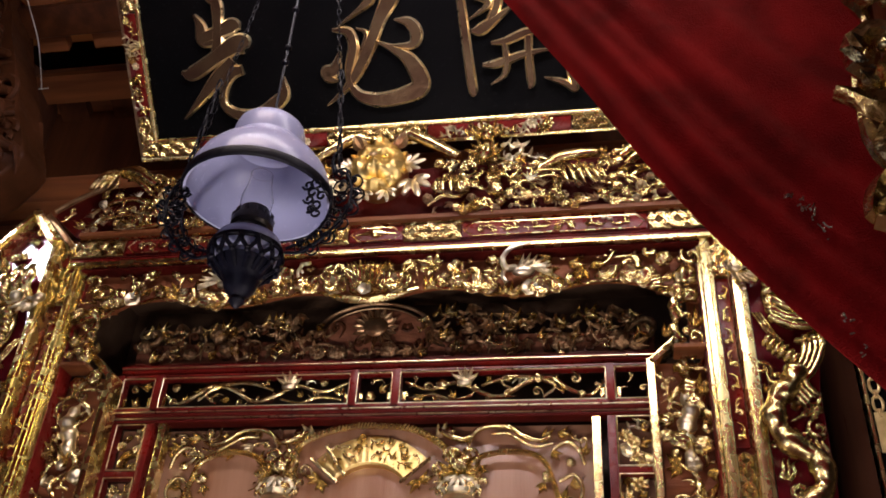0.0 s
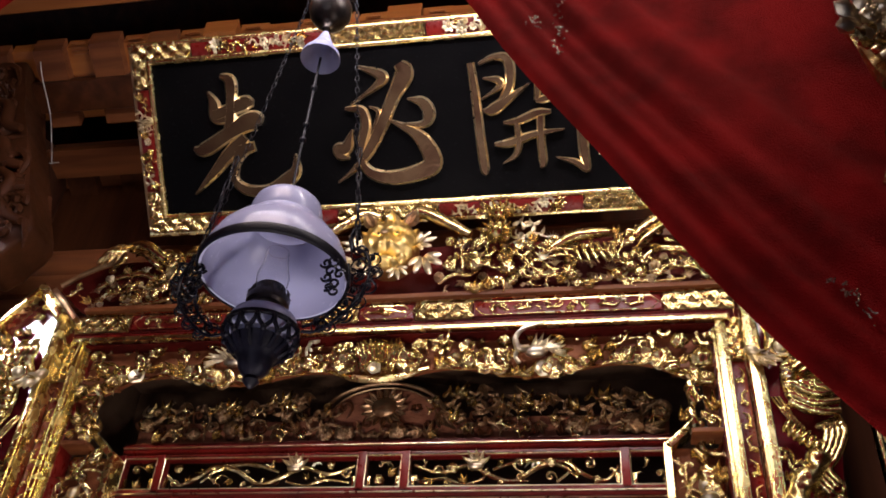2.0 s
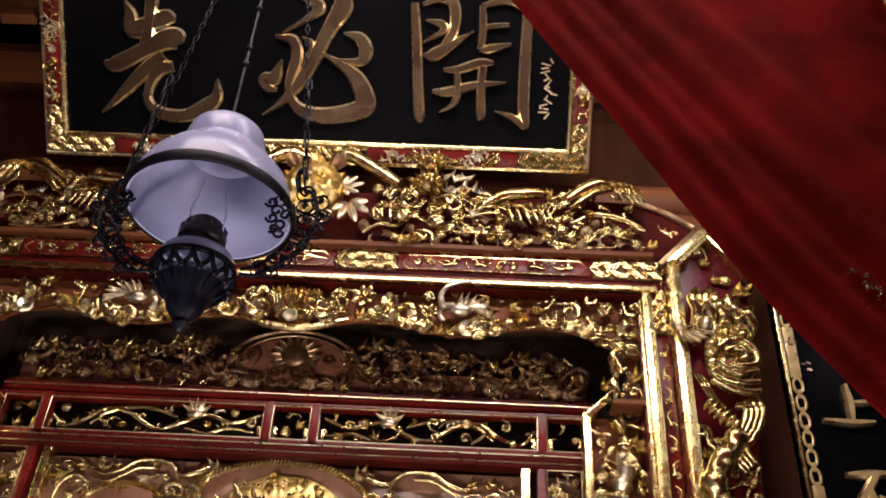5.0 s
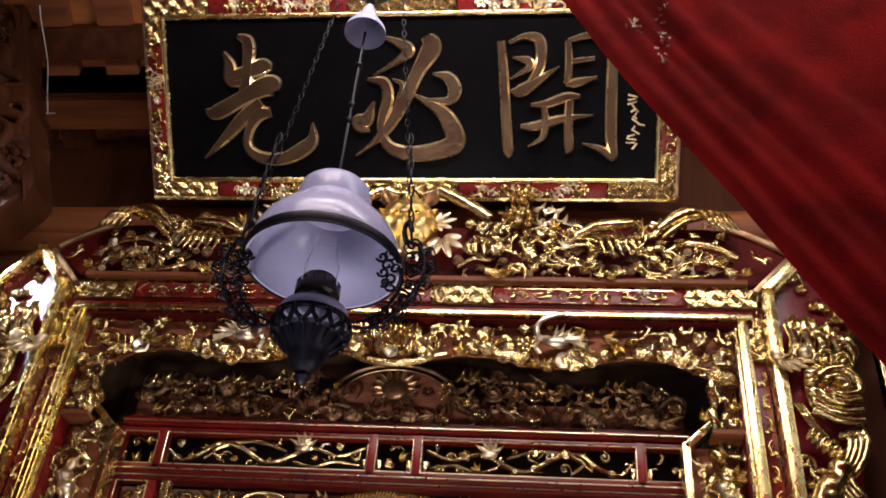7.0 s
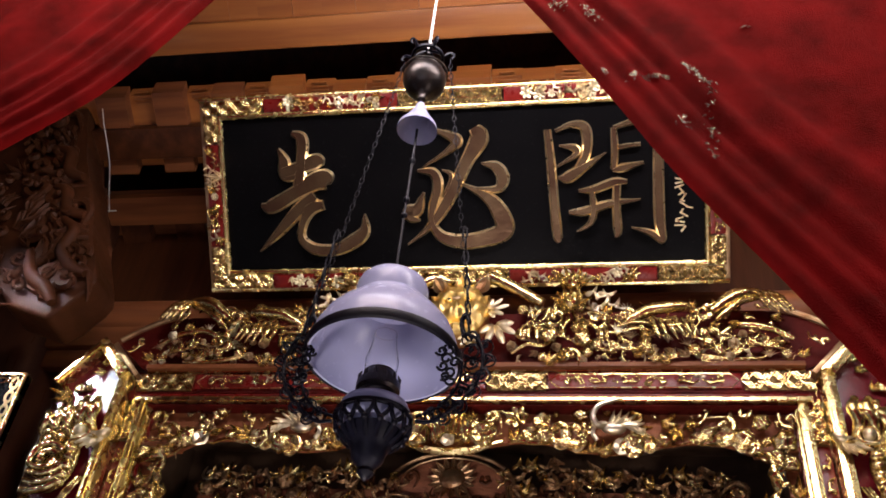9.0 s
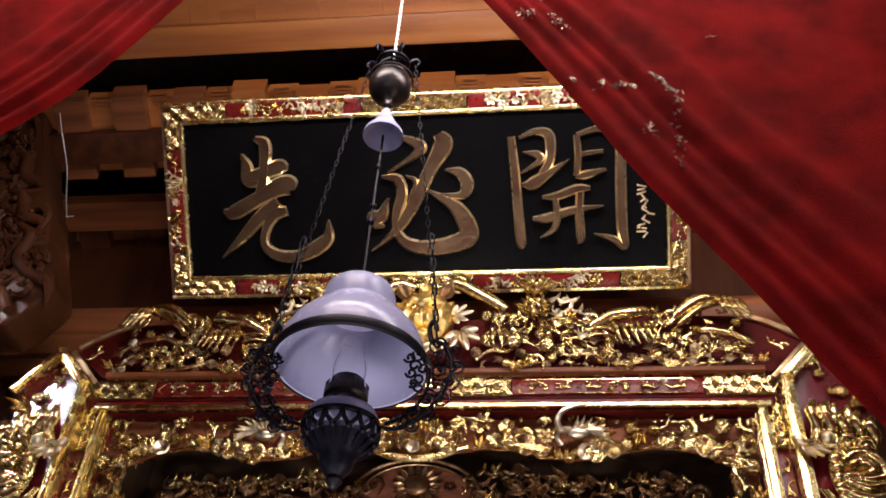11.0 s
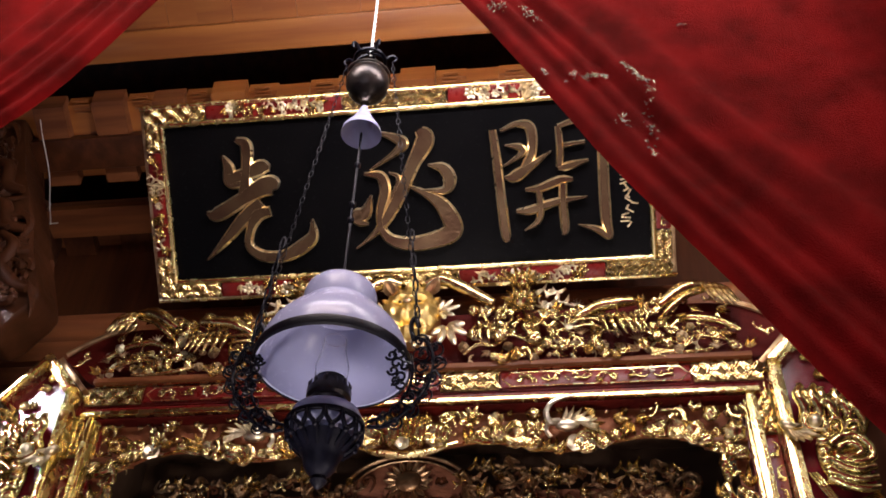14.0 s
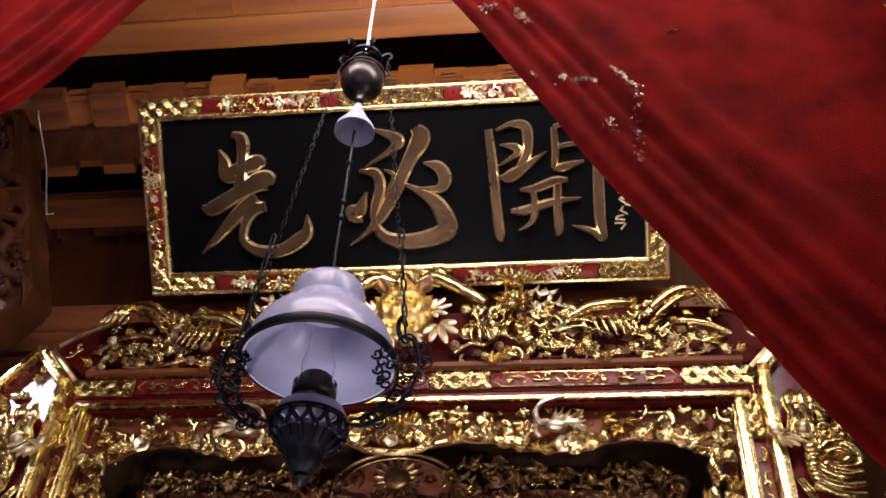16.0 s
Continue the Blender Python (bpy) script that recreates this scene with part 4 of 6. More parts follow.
for s in (-1, 1):
    part("edge_moulding", tube(bmesh.new(), [(s * x, -0.045, crest_top(x) - 0.075) for x in (1.18 + 0.25 * k / 10 for k in range(11))], 0.011, 8), DULL, crest)
    carved("dragon_body", ((0.05, 3.95), (0.12, 3.96), (0.213, 3.904), (0.32, 3.835)), 0.026, s)
    carved("dragon_body", ((0.64, 3.745), (0.717, 3.786), (0.785, 3.8), (0.86, 3.812)), 0.023, s)
    carved("dragon_body", ((0.955, 3.785), (1.047, 3.852), (1.135, 3.872)), 0.024, s)
    carved("dragon_leg", ((0.97, 3.748), (1.014, 3.784), (1.06, 3.82), (1.13, 3.848)), 0.013, s)
    carved("strand", ((0.6, 3.722), (0.66, 3.73), (0.74, 3.732)), 0.006, s)
    carved("strand", ((0.62, 3.7), (0.67, 3.703), (0.73, 3.7)), 0.005, s)
    carved("tail", ((0.98, 3.7), (1.04, 3.734), (1.104, 3.73), (1.174, 3.714), (1.24, 3.678)), 0.013, s, dy=-0.07)
    carved("twig", ((0.5, 3.66), (0.56, 3.634), (0.63, 3.64), (0.7, 3.625)), 0.007, s, dy=-0.06)
    carved("twig", ((0.76, 3.6), (0.85, 3.622), (0.93, 3.6), (1.02, 3.59), (1.12, 3.6)), 0.009, s, dy=-0.06)
    carved("twig", ((0.2, 3.62), (0.26, 3.655), (0.32, 3.65), (0.36, 3.69)), 0.008, s, dy=-0.07)
    carved("twig", ((1.0, 3.64), (1.07, 3.66), (1.14, 3.65), (1.22, 3.63)), 0.006, s, dy=-0.06)
    comb(s, 0.735, 3.738, 0.868, 3.738, 6, 0.085, 0)
    comb(s, 1.13, 3.862, 1.205, 3.846, 5, 0.095, -8)
    comb(s, 0.25, 3.718, 0.335, 3.706, 4, 0.07, 20)
    comb(s, 0.3, 3.79, 0.36, 3.79, 3, 0.05, 60)
    # two masks, one above the other, among leaves
    for a, c, r in ((0.438, 3.918, 0.034), (0.43, 3.822, 0.036)):
        part("dragon_head", ball(bmesh.new(), (s * a, -0.125, c), (r, 0.035, r * 1.1), 2), GOLD, crest, "gilt dragon head with leafy mane")
        for k in (-1, 1):
            part("eye", ball(bmesh.new(), (s * a + 0.014 * k, -0.158, c + 0.012), 0.009, 2), GOLD_BAR, crest)
        part("snout", ball(bmesh.new(), (s * a, -0.165, c - 0.01), (0.013, 0.014, 0.012), 2), GOLD, crest)
        for k in range(9):
            part("mane_leaf", blade(bmesh.new(), spin(s * a, -0.115, c, -120 + 30 * k, 1, 14), 0.07 + 0.015 * (k % 2), 0.026, 0.008, 0.2, 5), GOLD, crest)
    for a, c, key, size, turn in ((0.647, 3.787, "curl", 0.055, 30), (0.62, 3.765, "flower", 0.06, 0), (0.935, 3.795, "curl", 0.085, 200), (0.888, 3.756, "curl", 0.05, 60), (0.9, 3.8, "leaf", 0.06, 80), (0.573, 3.85, "branch", 0.09, 60), (0.53, 3.88, "branch", 0.07, 20), (0.57, 3.81, "leaf", 0.06, 70), (1.025, 3.625, "needles", 0.08, 0), (1.14, 3.655, "needles", 0.07, 30), (1.08, 3.66, "needles", 0.07, -20), (0.933, 3.65, "bud", 0.055, 0), (0.965, 3.62, "bud", 0.05, 60), (0.885, 3.618, "bud", 0.04, 20), (0.99, 3.67, "curl", 0.05, 10), (0.95, 3.705, "bud", 0.04, 0), (1.2, 3.61, "needles", 0.06, 40), (1.26, 3.605, "leaf", 0.05, 60), (0.356, 3.585, "leaf", 0.07, 60), (0.32, 3.59, "bud", 0.045, 0), (0.39, 3.6, "leaf", 0.06, 0), (0.766, 3.58, "leaf", 0.06, -60), (0.73, 3.59, "needles", 0.06, 0), (0.8, 3.6, "needles", 0.06, 20), (0.43, 3.6, "curl", 0.06, 20), (0.69, 3.65, "needles", 0.06, -30), (0.58, 3.62, "bud", 0.04, 0), (1.32, 3.66, "tendril", 0.07, 40)):
        piece(key, "pale" if key == "branch" else "gilt", crest, spin(s * a, -0.085, c, s * turn, size))
    scatter(crest, lambda x, z: True, *sorted((0.22 * s, 1.2 * s)), 3.7, 3.84, -0.055, 0.055, 0.05, ["leaf", "tendril", "curl", "needles", "bud"], rnd, pale=0.08, depth=0.04)
    scatter(crest, lambda x, z: True, *sorted((0.2 * s, 1.25 * s)), 3.59, 3.7, -0.045, 0.05, 0.045, ["leaf", "tendril", "needles", "bud"], rnd, tone="old", depth=0.03)
    # thicket of leaves round and under the masks
    scatter(crest, lambda x, z: ((abs(x) - 0.455) / 0.13) ** 2 + ((z - 3.72) / 0.11) ** 2 < 1, *sorted((0.32 * s, 0.6 * s)), 3.59, 3.84, -0.06, 0.036, 0.06, ["leaf", "curl", "branch", "bud", "tendril"], rnd, pale=0.1, depth=0.06)
    scatter(crest, lambda x, z: True, *sorted((0.56 * s, 0.72 * s)), 3.6, 3.7, -0.05, 0.042, 0.055, ["leaf", "tendril", "bud"], rnd, depth=0.03)
    scatter(crest, lambda x, z: True, *sorted((0.6 * s, 0.98 * s)), 3.74, 3.83, -0.05, 0.06, 0.06, ["leaf", "curl", "branch"], rnd, depth=0.03)
    scatter(crest, lambda x, z: True, *sorted((0.24 * s, 0.4 * s)), 3.72, 3.84, -0.05, 0.05, 0.06, ["leaf", "curl", "branch"], rnd, depth=0.03)
    scatter(crest, lambda x, z: True, *sorted((0.86 * s, 1.22 * s)), 3.59, 3.7, -0.045, 0.05, 0.055, ["leaf", "tendril", "needles"], rnd, pale=0.1, depth=0.03)

# lion mask at the middle of the crest: one modelled face
LION = (-0.008, -0.1, 3.805)


def lion_height(u, v):
    """Relief of the face at (u, v) in -1..1."""
    def g(cu, cv, su, sv):
        return math.exp(-((abs(u) - cu) / su) ** 2 - ((v - cv) / sv) ** 2)
    r2 = u * u + v * v
    h = 0.04 * math.sqrt(max(0.0, 1 - r2)) + 0.034 * g(0, -0.12, 0.2, 0.17) + 0.022 * g(0, 0.2, 0.13, 0.3) + 0.028 * g(0.24, -0.3, 0.18, 0.14)
    h += 0.024 * g(0.34, 0.44, 0.26, 0.09) + 0.024 * g(0.64, -0.08, 0.18, 0.3) + 0.024 * g(0, -0.74, 0.24, 0.13)
    h -= 0.034 * g(0.34, 0.24, 0.16, 0.09) + 0.036 * g(0.1, -0.54, 0.34, 0.065) + 0.014 * g(0.1, -0.2, 0.05, 0.04)
    return h + 0.012 * min(1, max(0, (r2 - 0.45) * 3)) * math.cos(15 * math.atan2(v, u))


bm = bmesh.new()
rings = [[bm.verts.new((LION[0] + 0.112 * (k / 18) * math.cos(a), LION[1] - lion_height(k / 18 * math.cos(a), k / 18 * math.sin(a)), LION[2] + 0.13 * (k / 18) * math.sin(a))) for a in (2 * math.pi * j / 48 for j in range(48))] for k in range(1, 19)]
rings.append([bm.verts.new((v.co.x, -0.03, v.co.z)) for v in rings[-1]])
for a, b in zip(rings, rings[1:]):
    for k in range(48):
        bm.faces.new((a[k], a[(k + 1) % 48], b[(k + 1) % 48], b[k]))
bm.faces.new(rings[0])
part("lion_mask", bm, FACE_GOLD, crest, "bright gilt lion mask with pointed mane")
for a in (-1, 1):
    part("eye", ball(bmesh.new(), (LION[0] + 0.038 * a, -0.128, LION[2] + 0.032), (0.014, 0.012, 0.009), 2), GOLD_BAR, crest)
    part("pupil", ball(bmesh.new(), (LION[0] + 0.038 * a, -0.138, LION[2] + 0.031), (0.006, 0.004, 0.006), 1), BLACK, crest)
    part("ear", blade(bmesh.new(), spin(LION[0] + 0.07 * a, -0.11, LION[2] + 0.09, 32 * a, 1, 4), 0.08, 0.065, 0.014, 0.15, 6), DULL, crest)
part("nose", ball(bmesh.new(), (LION[0], -0.192, LION[2] - 0.006), (0.019, 0.008, 0.01), 2), DULL, crest)
for a, q in ((0, 0.8), (-30, 0.5), (30, 0.5), (-64, 0.5), (64, 0.5), (-100, 0.4), (100, 0.4)):
    part("mane_leaf", blade(bmesh.new(), spin(LION[0] + 0.095 * math.sin(radians(a)), -0.09, LION[2] + 0.115 * math.cos(radians(a)), a, 1, 6), 0.075 * q, 0.085 * q, 0.014, 0.14, 6), FACE_GOLD, crest)
for a in (-1, 1):
    for x, z, turn, size in ((0.15, 3.815, 84, 0.085), (0.16, 3.695, 160, 0.125)):
        piece("lobed_leaf", "pale", crest, spin(LION[0] + x * a, -0.1, z, a * turn, size))
    for x, turn in ((0.05, 168),):
        piece("lobed_leaf", "pale", crest, spin(LION[0] + x * a, -0.11, 3.652, a * turn, 0.08))

# pierced cresting on the inner cabinet, dull and dark
bm = bmesh.new()
box(bm, -1.04, 1.04, 0.225, 0.24, 3.04, 3.2, 0.003)
inner = part("inner_cresting", bm, INNER_WOOD, screen)


def inner_top(x):
    a = abs(x + 0.03)
    return 3.2 + (0.11 * math.sqrt(max(0, 1 - (a / 0.24) ** 2)) if a < 0.24 else 0.05 * abs(math.sin((a - 0.1) * 4.3)) + 0.02)


part("arch_ground", lathe(bmesh.new(), [(0.0, -0.012), (0.2, -0.012), (0.215, 0.0), (0.0, 0.004)], seg=40), INNER_WOOD, inner).matrix_basis = Matrix.Translation((-0.03, 0.215, 3.19)) @ Matrix.Diagonal((1.1, 1, 0.62, 1)) @ Matrix.Rotation(radians(90), 4, "X")
for r, thick in ((1.0, 0.008), (0.86, 0.004)):
    part("arch_moulding", tube(bmesh.new(), [(-0.03 + 0.24 * r * math.cos(math.pi * k / 28), 0.185, 3.19 + 0.145 * r * math.sin(math.pi * k / 28)) for k in range(29)], thick, 7), DULL, inner)
part("medallion", ball(bmesh.new(), (-0.03, 0.195, 3.235), (0.05, 0.016, 0.045), 2), DULL, inner, "dull gilt flower medallion")
for k in range(16):
    a = 360 * k / 16
    part("petal", blade(bmesh.new(), spin(-0.03 + 0.05 * math.sin(radians(a)), 0.195, 3.235 + 0.045 * math.cos(radians(a)), a), 0.045, 0.026, 0.006, 0.2, 4), DULL, inner)
for x, z in ((-0.4, 3.265), (0.3, 3.28), (0.84, 3.25), (-0.9, 3.235), (0.55, 3.235), (-0.62, 3.235)):
    for k in range(5):
        piece(("branch", "leaf", "tendril")[k % 3], "gilt" if k < 3 else "old", inner, spin(x + 0.03 * (k - 2), 0.19, z + 0.012 * math.sin(2 * k), 40 * k, 0.07))
scatter(inner, lambda x, z: z < inner_top(x) and not (abs(x + 0.03) < 0.2 and z > 3.13), -1.02, 1.02, 3.12, 3.3, 0.215, 0.056, 0.075, ["leaf", "tendril", "branch", "bud", "curl"], rnd, tone="old", depth=0.025, pale=0.06)
scatter(inner, lambda x, z: z < inner_top(x) - 0.01, -1.02, 1.02, 3.12, 3.26, 0.22, 0.075, 0.05, ["leaf", "curl", "lotus_leaf"], rnd, tone="wood", depth=0.015)
scatter(inner, lambda x, z: z < inner_top(x) - 0.01 and not (abs(x + 0.03) < 0.2), -1.02, 1.02, 3.1, 3.27, 0.19, 0.075, 0.055, ["leaf", "tendril", "branch"], rnd, depth=0.02)

for z0, z1, y, mm in ((3.068, 3.082, 0.17, RED_DARK), (3.0825, 3.092, 0.185, RED), (3.0925, 3.104, 0.2, INNER_WOOD)):
    part("step_moulding", box(bmesh.new(), -1.04, 1.04, y, 0.2245, z0, z1, 0.003), mm, inner)

# lattice of red bars with gilt panels
lattice = part("lattice", box(bmesh.new(), -1.045, 1.045, 0.165, 0.2, 3.012, 3.035, 0.004), RED, screen)
for z, h, d in ((3.05, 0.012, 0.02), (3.062, 0.01, 0.03), (2.876, 0.022, 0.03), (2.853, 0.018, 0.04), (2.832, 0.014, 0.03)):
    part("rail", box(bmesh.new(), -1.045, 1.045, 0.18 - d, 0.21, z - h / 2, z + h / 2, 0.004), RED if z > 2.86 else RED_DARK, lattice)
for z, d in ((2.864, 0.043), (3.0565, 0.034), (2.842, 0.034)):
    part("pinstripe", box(bmesh.new(), -1.04, 1.04, 0.18 - d, 0.185 - d + 0.004, z - 0.0018, z + 0.0018), EDGE, lattice)
for x in (-1.036, -0.871, -0.082, 0.082, 0.871, 1.036):
    part("mullion", box(bmesh.new(), x - 0.016, x + 0.016, 0.15, 0.2, 2.85, 3.03, 0.004), RED, lattice)
for x0, x1, z0, z1 in ((-1.02, -0.888, 2.888, 3.012), (-0.855, -0.098, 2.888, 3.012), (-0.066, 0.066, 2.888, 3.012), (0.098, 0.855, 2.888, 3.012), (0.888, 1.02, 2.888, 3.012)):
    bm = bmesh.new()
    y = 0.152
    for a, b in (((x0, z0), (x1, z0)), ((x1, z0), (x1, z1)), ((x1, z1), (x0, z1)), ((x0, z1), (x0, z0))):
        tube(bm, [(a[0], y, a[1]), (b[0], y, b[1])], 0.0028, 5)
    part("pinstripe", bm, EDGE, lattice)
    wide = x1 - x0
    if wide > 0.3:
        turn = 1 if x0 > 0 else -1
        for run, r in ((((-0.48, 0.3), (-0.36, 0.0), (-0.22, 0.25), (-0.12, -0.1), (0.0, -0.3), (0.12, 0.15), (0.24, 0.35), (0.32, -0.1), (0.42, -0.3), (0.48, 0.0)), 0.009), (((-0.1, 0.1), (0.05, 0.4), (0.18, 0.3), (0.26, 0.0), (0.2, -0.35)), 0.008), (((0.0, 0.3), (0.12, 0.42), (0.22, 0.2), (0.3, -0.25)), 0.006), (((-0.46, -0.3), (-0.34, -0.2), (-0.24, -0.4), (-0.14, -0.25)), 0.007)):
            part("vine", tube(bmesh.new(), [(x0 + wide / 2 + turn * wide * a, 0.178 - 0.008 * math.sin(3 * i), 2.95 + 0.11 * c) for i, (a, c) in enumerate(run)], lambda t: r * (0.5 + 0.6 * math.sin(math.pi * (0.1 + 0.8 * t))), 7, 6), GOLD, lattice)
        bm = bmesh.new()
        xm = x0 + wide * (0.32 if x0 > 0 else 0.68)
        ball(bm, (xm, 0.165, 2.97), (0.03, 0.015, 0.016), 2)
        for k in range(5):
            blade(bm, spin(xm, 0.165, 2.972, -60 + 30 * k), 0.06, 0.024, 0.006, 0.2, 4)
        part("bird", bm, PALE, lattice, "pale gilt bird")
    scatter(lattice, lambda x, z: True, x0 + 0.02, x1 - 0.02, z0 + 0.02, z1 - 0.02, 0.185, 0.05, 0.04, ["leaf", "curl", "tendril", "bud"], rnd, depth=0.012, pale=0.1)
    for x in (x0 + 0.006, x1 - 0.02):
        part("corner_block", box(bmesh.new(), x, x + 0.014, 0.165, 0.19, z0 + 0.006, z0 + 0.05, 0.003), GOLD, lattice)

# lower doors: carved arch over a wooden ground, squares at the sides
doors = part("door_ground", box(bmesh.new(), -0.83, 0.83, 0.235, 0.26, 0.0, 2.825, 0.003), BOARD, screen)
# dark boards added to close the cabinet, so gaps behind the carving stay dark
part("dark_ground", box(bmesh.new(), -1.2, 1.2, 0.42, 0.45, 0.0, 3.48, 0.003), PLASTER, screen)
part("added_inner_roof", box(bmesh.new(), -1.2, 1.2, 0.03, 0.418, 3.46, 3.48, 0.003), PLASTER, screen)
for s in (-1, 1):
    part("added_inner_side", box(bmesh.new(), *sorted((1.202 * s, 1.22 * s)), 0.075, 0.45, 0.0, 3.48, 0.003), PLASTER, screen)
for s in (-1, 1):
    for x, w in ((0.815, 0.03), (0.868, 0.03), (1.02, 0.03)):
        part("post", box(bmesh.new(), s * x - w / 2, s * x + w / 2, 0.155, 0.21, 0.0, 2.83, 0.004), RED if x != 0.815 else GOLD_BAR, lattice)
    for z in (2.625, 2.42, 2.22):
        part("cross_rail", box(bmesh.new(), *sorted((s * 0.86, s * 1.03)), 0.16, 0.21, z - 0.013, z + 0.013, 0.004), RED, lattice)
    for z0, z1 in ((2.64, 2.82), (2.435, 2.61)):
        bm = bmesh.new()
        x0, x1 = sorted((s * 0.886, s * 1.002))
        for a, b in (((x0, z0), (x1, z0)), ((x1, z0), (x1, z1)), ((x1, z1), (x0, z1)), ((x0, z1), (x0, z0))):
            tube(bm, [(a[0], 0.155, a[1]), (b[0], 0.155, b[1])], 0.0028, 5)
        part("pinstripe", bm, EDGE, lattice)
        ground = part("square_panel", box(bmesh.new(), x0, x1, 0.215, 0.23, z0, z1, 0.002), BOARD, lattice)
        scatter(ground, lambda x, z: True, x0 + 0.02, x1 - 0.02, z0 + 0.02, z1 - 0.02, 0.205, 0.035, 0.055, ALL, rnd, depth=0.02, pale=0.1)
# fan medallion and arches
def rope(pts, r):
    """A gilt rope moulding with an inner fillet."""
    line = spline(pts, 10)
    bm = bmesh.new()
    tube(bm, [(q[0], 0.195, q[1]) for q in line], r, 8)
    rope_arch = part("arch", bm, GOLD_BAR, doors, "gilt rope arch")
    bm = bmesh.new()
    for k in range(2, len(line) - 1):
        ang = math.degrees(math.atan2(line[k][1] - line[k - 1][1], line[k][0] - line[k - 1][0]))
        ball(bm, (line[k][0], 0.19, line[k][1]), (r * 0.4, r * 1.1, r * 1.15), 1, Matrix.Rotation(radians(-ang + 28), 4, "Y"))
    tagged(part("rope_strand", bm, GOLD, rope_arch), kind="stuff")


rope(((-0.31, 2.63), (-0.294, 2.695), (-0.245, 2.765), (-0.105, 2.812), (0.015, 2.818), (0.154, 2.8), (0.27, 2.73), (0.317, 2.665), (0.325, 2.62)), 0.0135)
rope(((0.322, 2.61), (0.35, 2.66), (0.4, 2.692), (0.485, 2.709), (0.58, 2.702), (0.63, 2.67), (0.66, 2.6), (0.68, 2.52)), 0.0105)
rope(((-0.7, 2.52), (-0.675, 2.6), (-0.648, 2.68), (-0.554, 2.72), (-0.458, 2.71), (-0.4, 2.672), (-0.36, 2.61)), 0.0105)
bm = bmesh.new()
arc = []
for k in range(41):
    a = radians(-50 + 100 * k / 40)
    lift = 0.004 * math.sin(k * 2.2)
    arc.append([bm.verts.new((r * math.sin(a), y, 2.505 + r * math.cos(a))) for r, y in ((0.165, 0.235), (0.165, 0.2), (0.172, 0.194), (0.23, 0.204 + lift), (0.272, 0.212 + lift), (0.28, 0.218), (0.28, 0.235))])
for a, b in zip(arc, arc[1:]):
    for k in range(6):
        bm.faces.new((a[k], b[k], b[k + 1], a[k + 1]))
fan = part("fan", bm, FACE_GOLD, doors, "gilt open fan with low relief")
for a in (-50, 50, -36):
    q = radians(a)
    part("fan_rib", tube(bmesh.new(), [(0.15 * math.sin(q), 0.2, 2.505 + 0.15 * math.cos(q)), (0.29 * math.sin(q), 0.196, 2.505 + 0.29 * math.cos(q))], 0.007, 7), GOLD, doors)
scatter(doors, lambda x, z: 0.18 < math.hypot(x, z - 2.505) < 0.265 and abs(math.atan2(x, z - 2.505)) < 0.75, -0.2, 0.2, 2.62, 2.78, 0.203, 0.036, 0.04, ["tendril", "branch", "leaf"], rnd, depth=0.004)
for x in (-0.335, 0.33):
    bm = bmesh.new()
    lathe(bm, [(0.02, 0), (0.024, 0.5), (0.05, 0.56), (0.03, 0.58), (0.06, 0.6), (0.05, 0.615), (0.055, 0.63), (0.02, 0.64)], (x, 0.2, 1.94), 14)
    part("baluster", bm, PALE, doors, "pale gilt lotus capital")
    for k in range(7):
        a = radians(-75 + 25 * k)
        piece("lobed_leaf", "pale" if k % 2 else "gilt", doors, spin(x + 0.055 * math.sin(a), 0.16 + 0.03 * abs(math.sin(a)), 2.575 + 0.012 * (k % 2), math.degrees(a) * 0.9 + 180, 0.06))
    for a, c, key in ((-0.05, 2.64, "leaf"), (0.05, 2.64, "leaf"), (0.0, 2.66, "bud"), (-0.03, 2.69, "curl"), (0.035, 2.69, "curl"), (-0.075, 2.61, "tendril"), (0.075, 2.61, "tendril")):
        piece(key, "gilt", doors, spin(x + a, 0.185, c, 900 * a, 0.07))
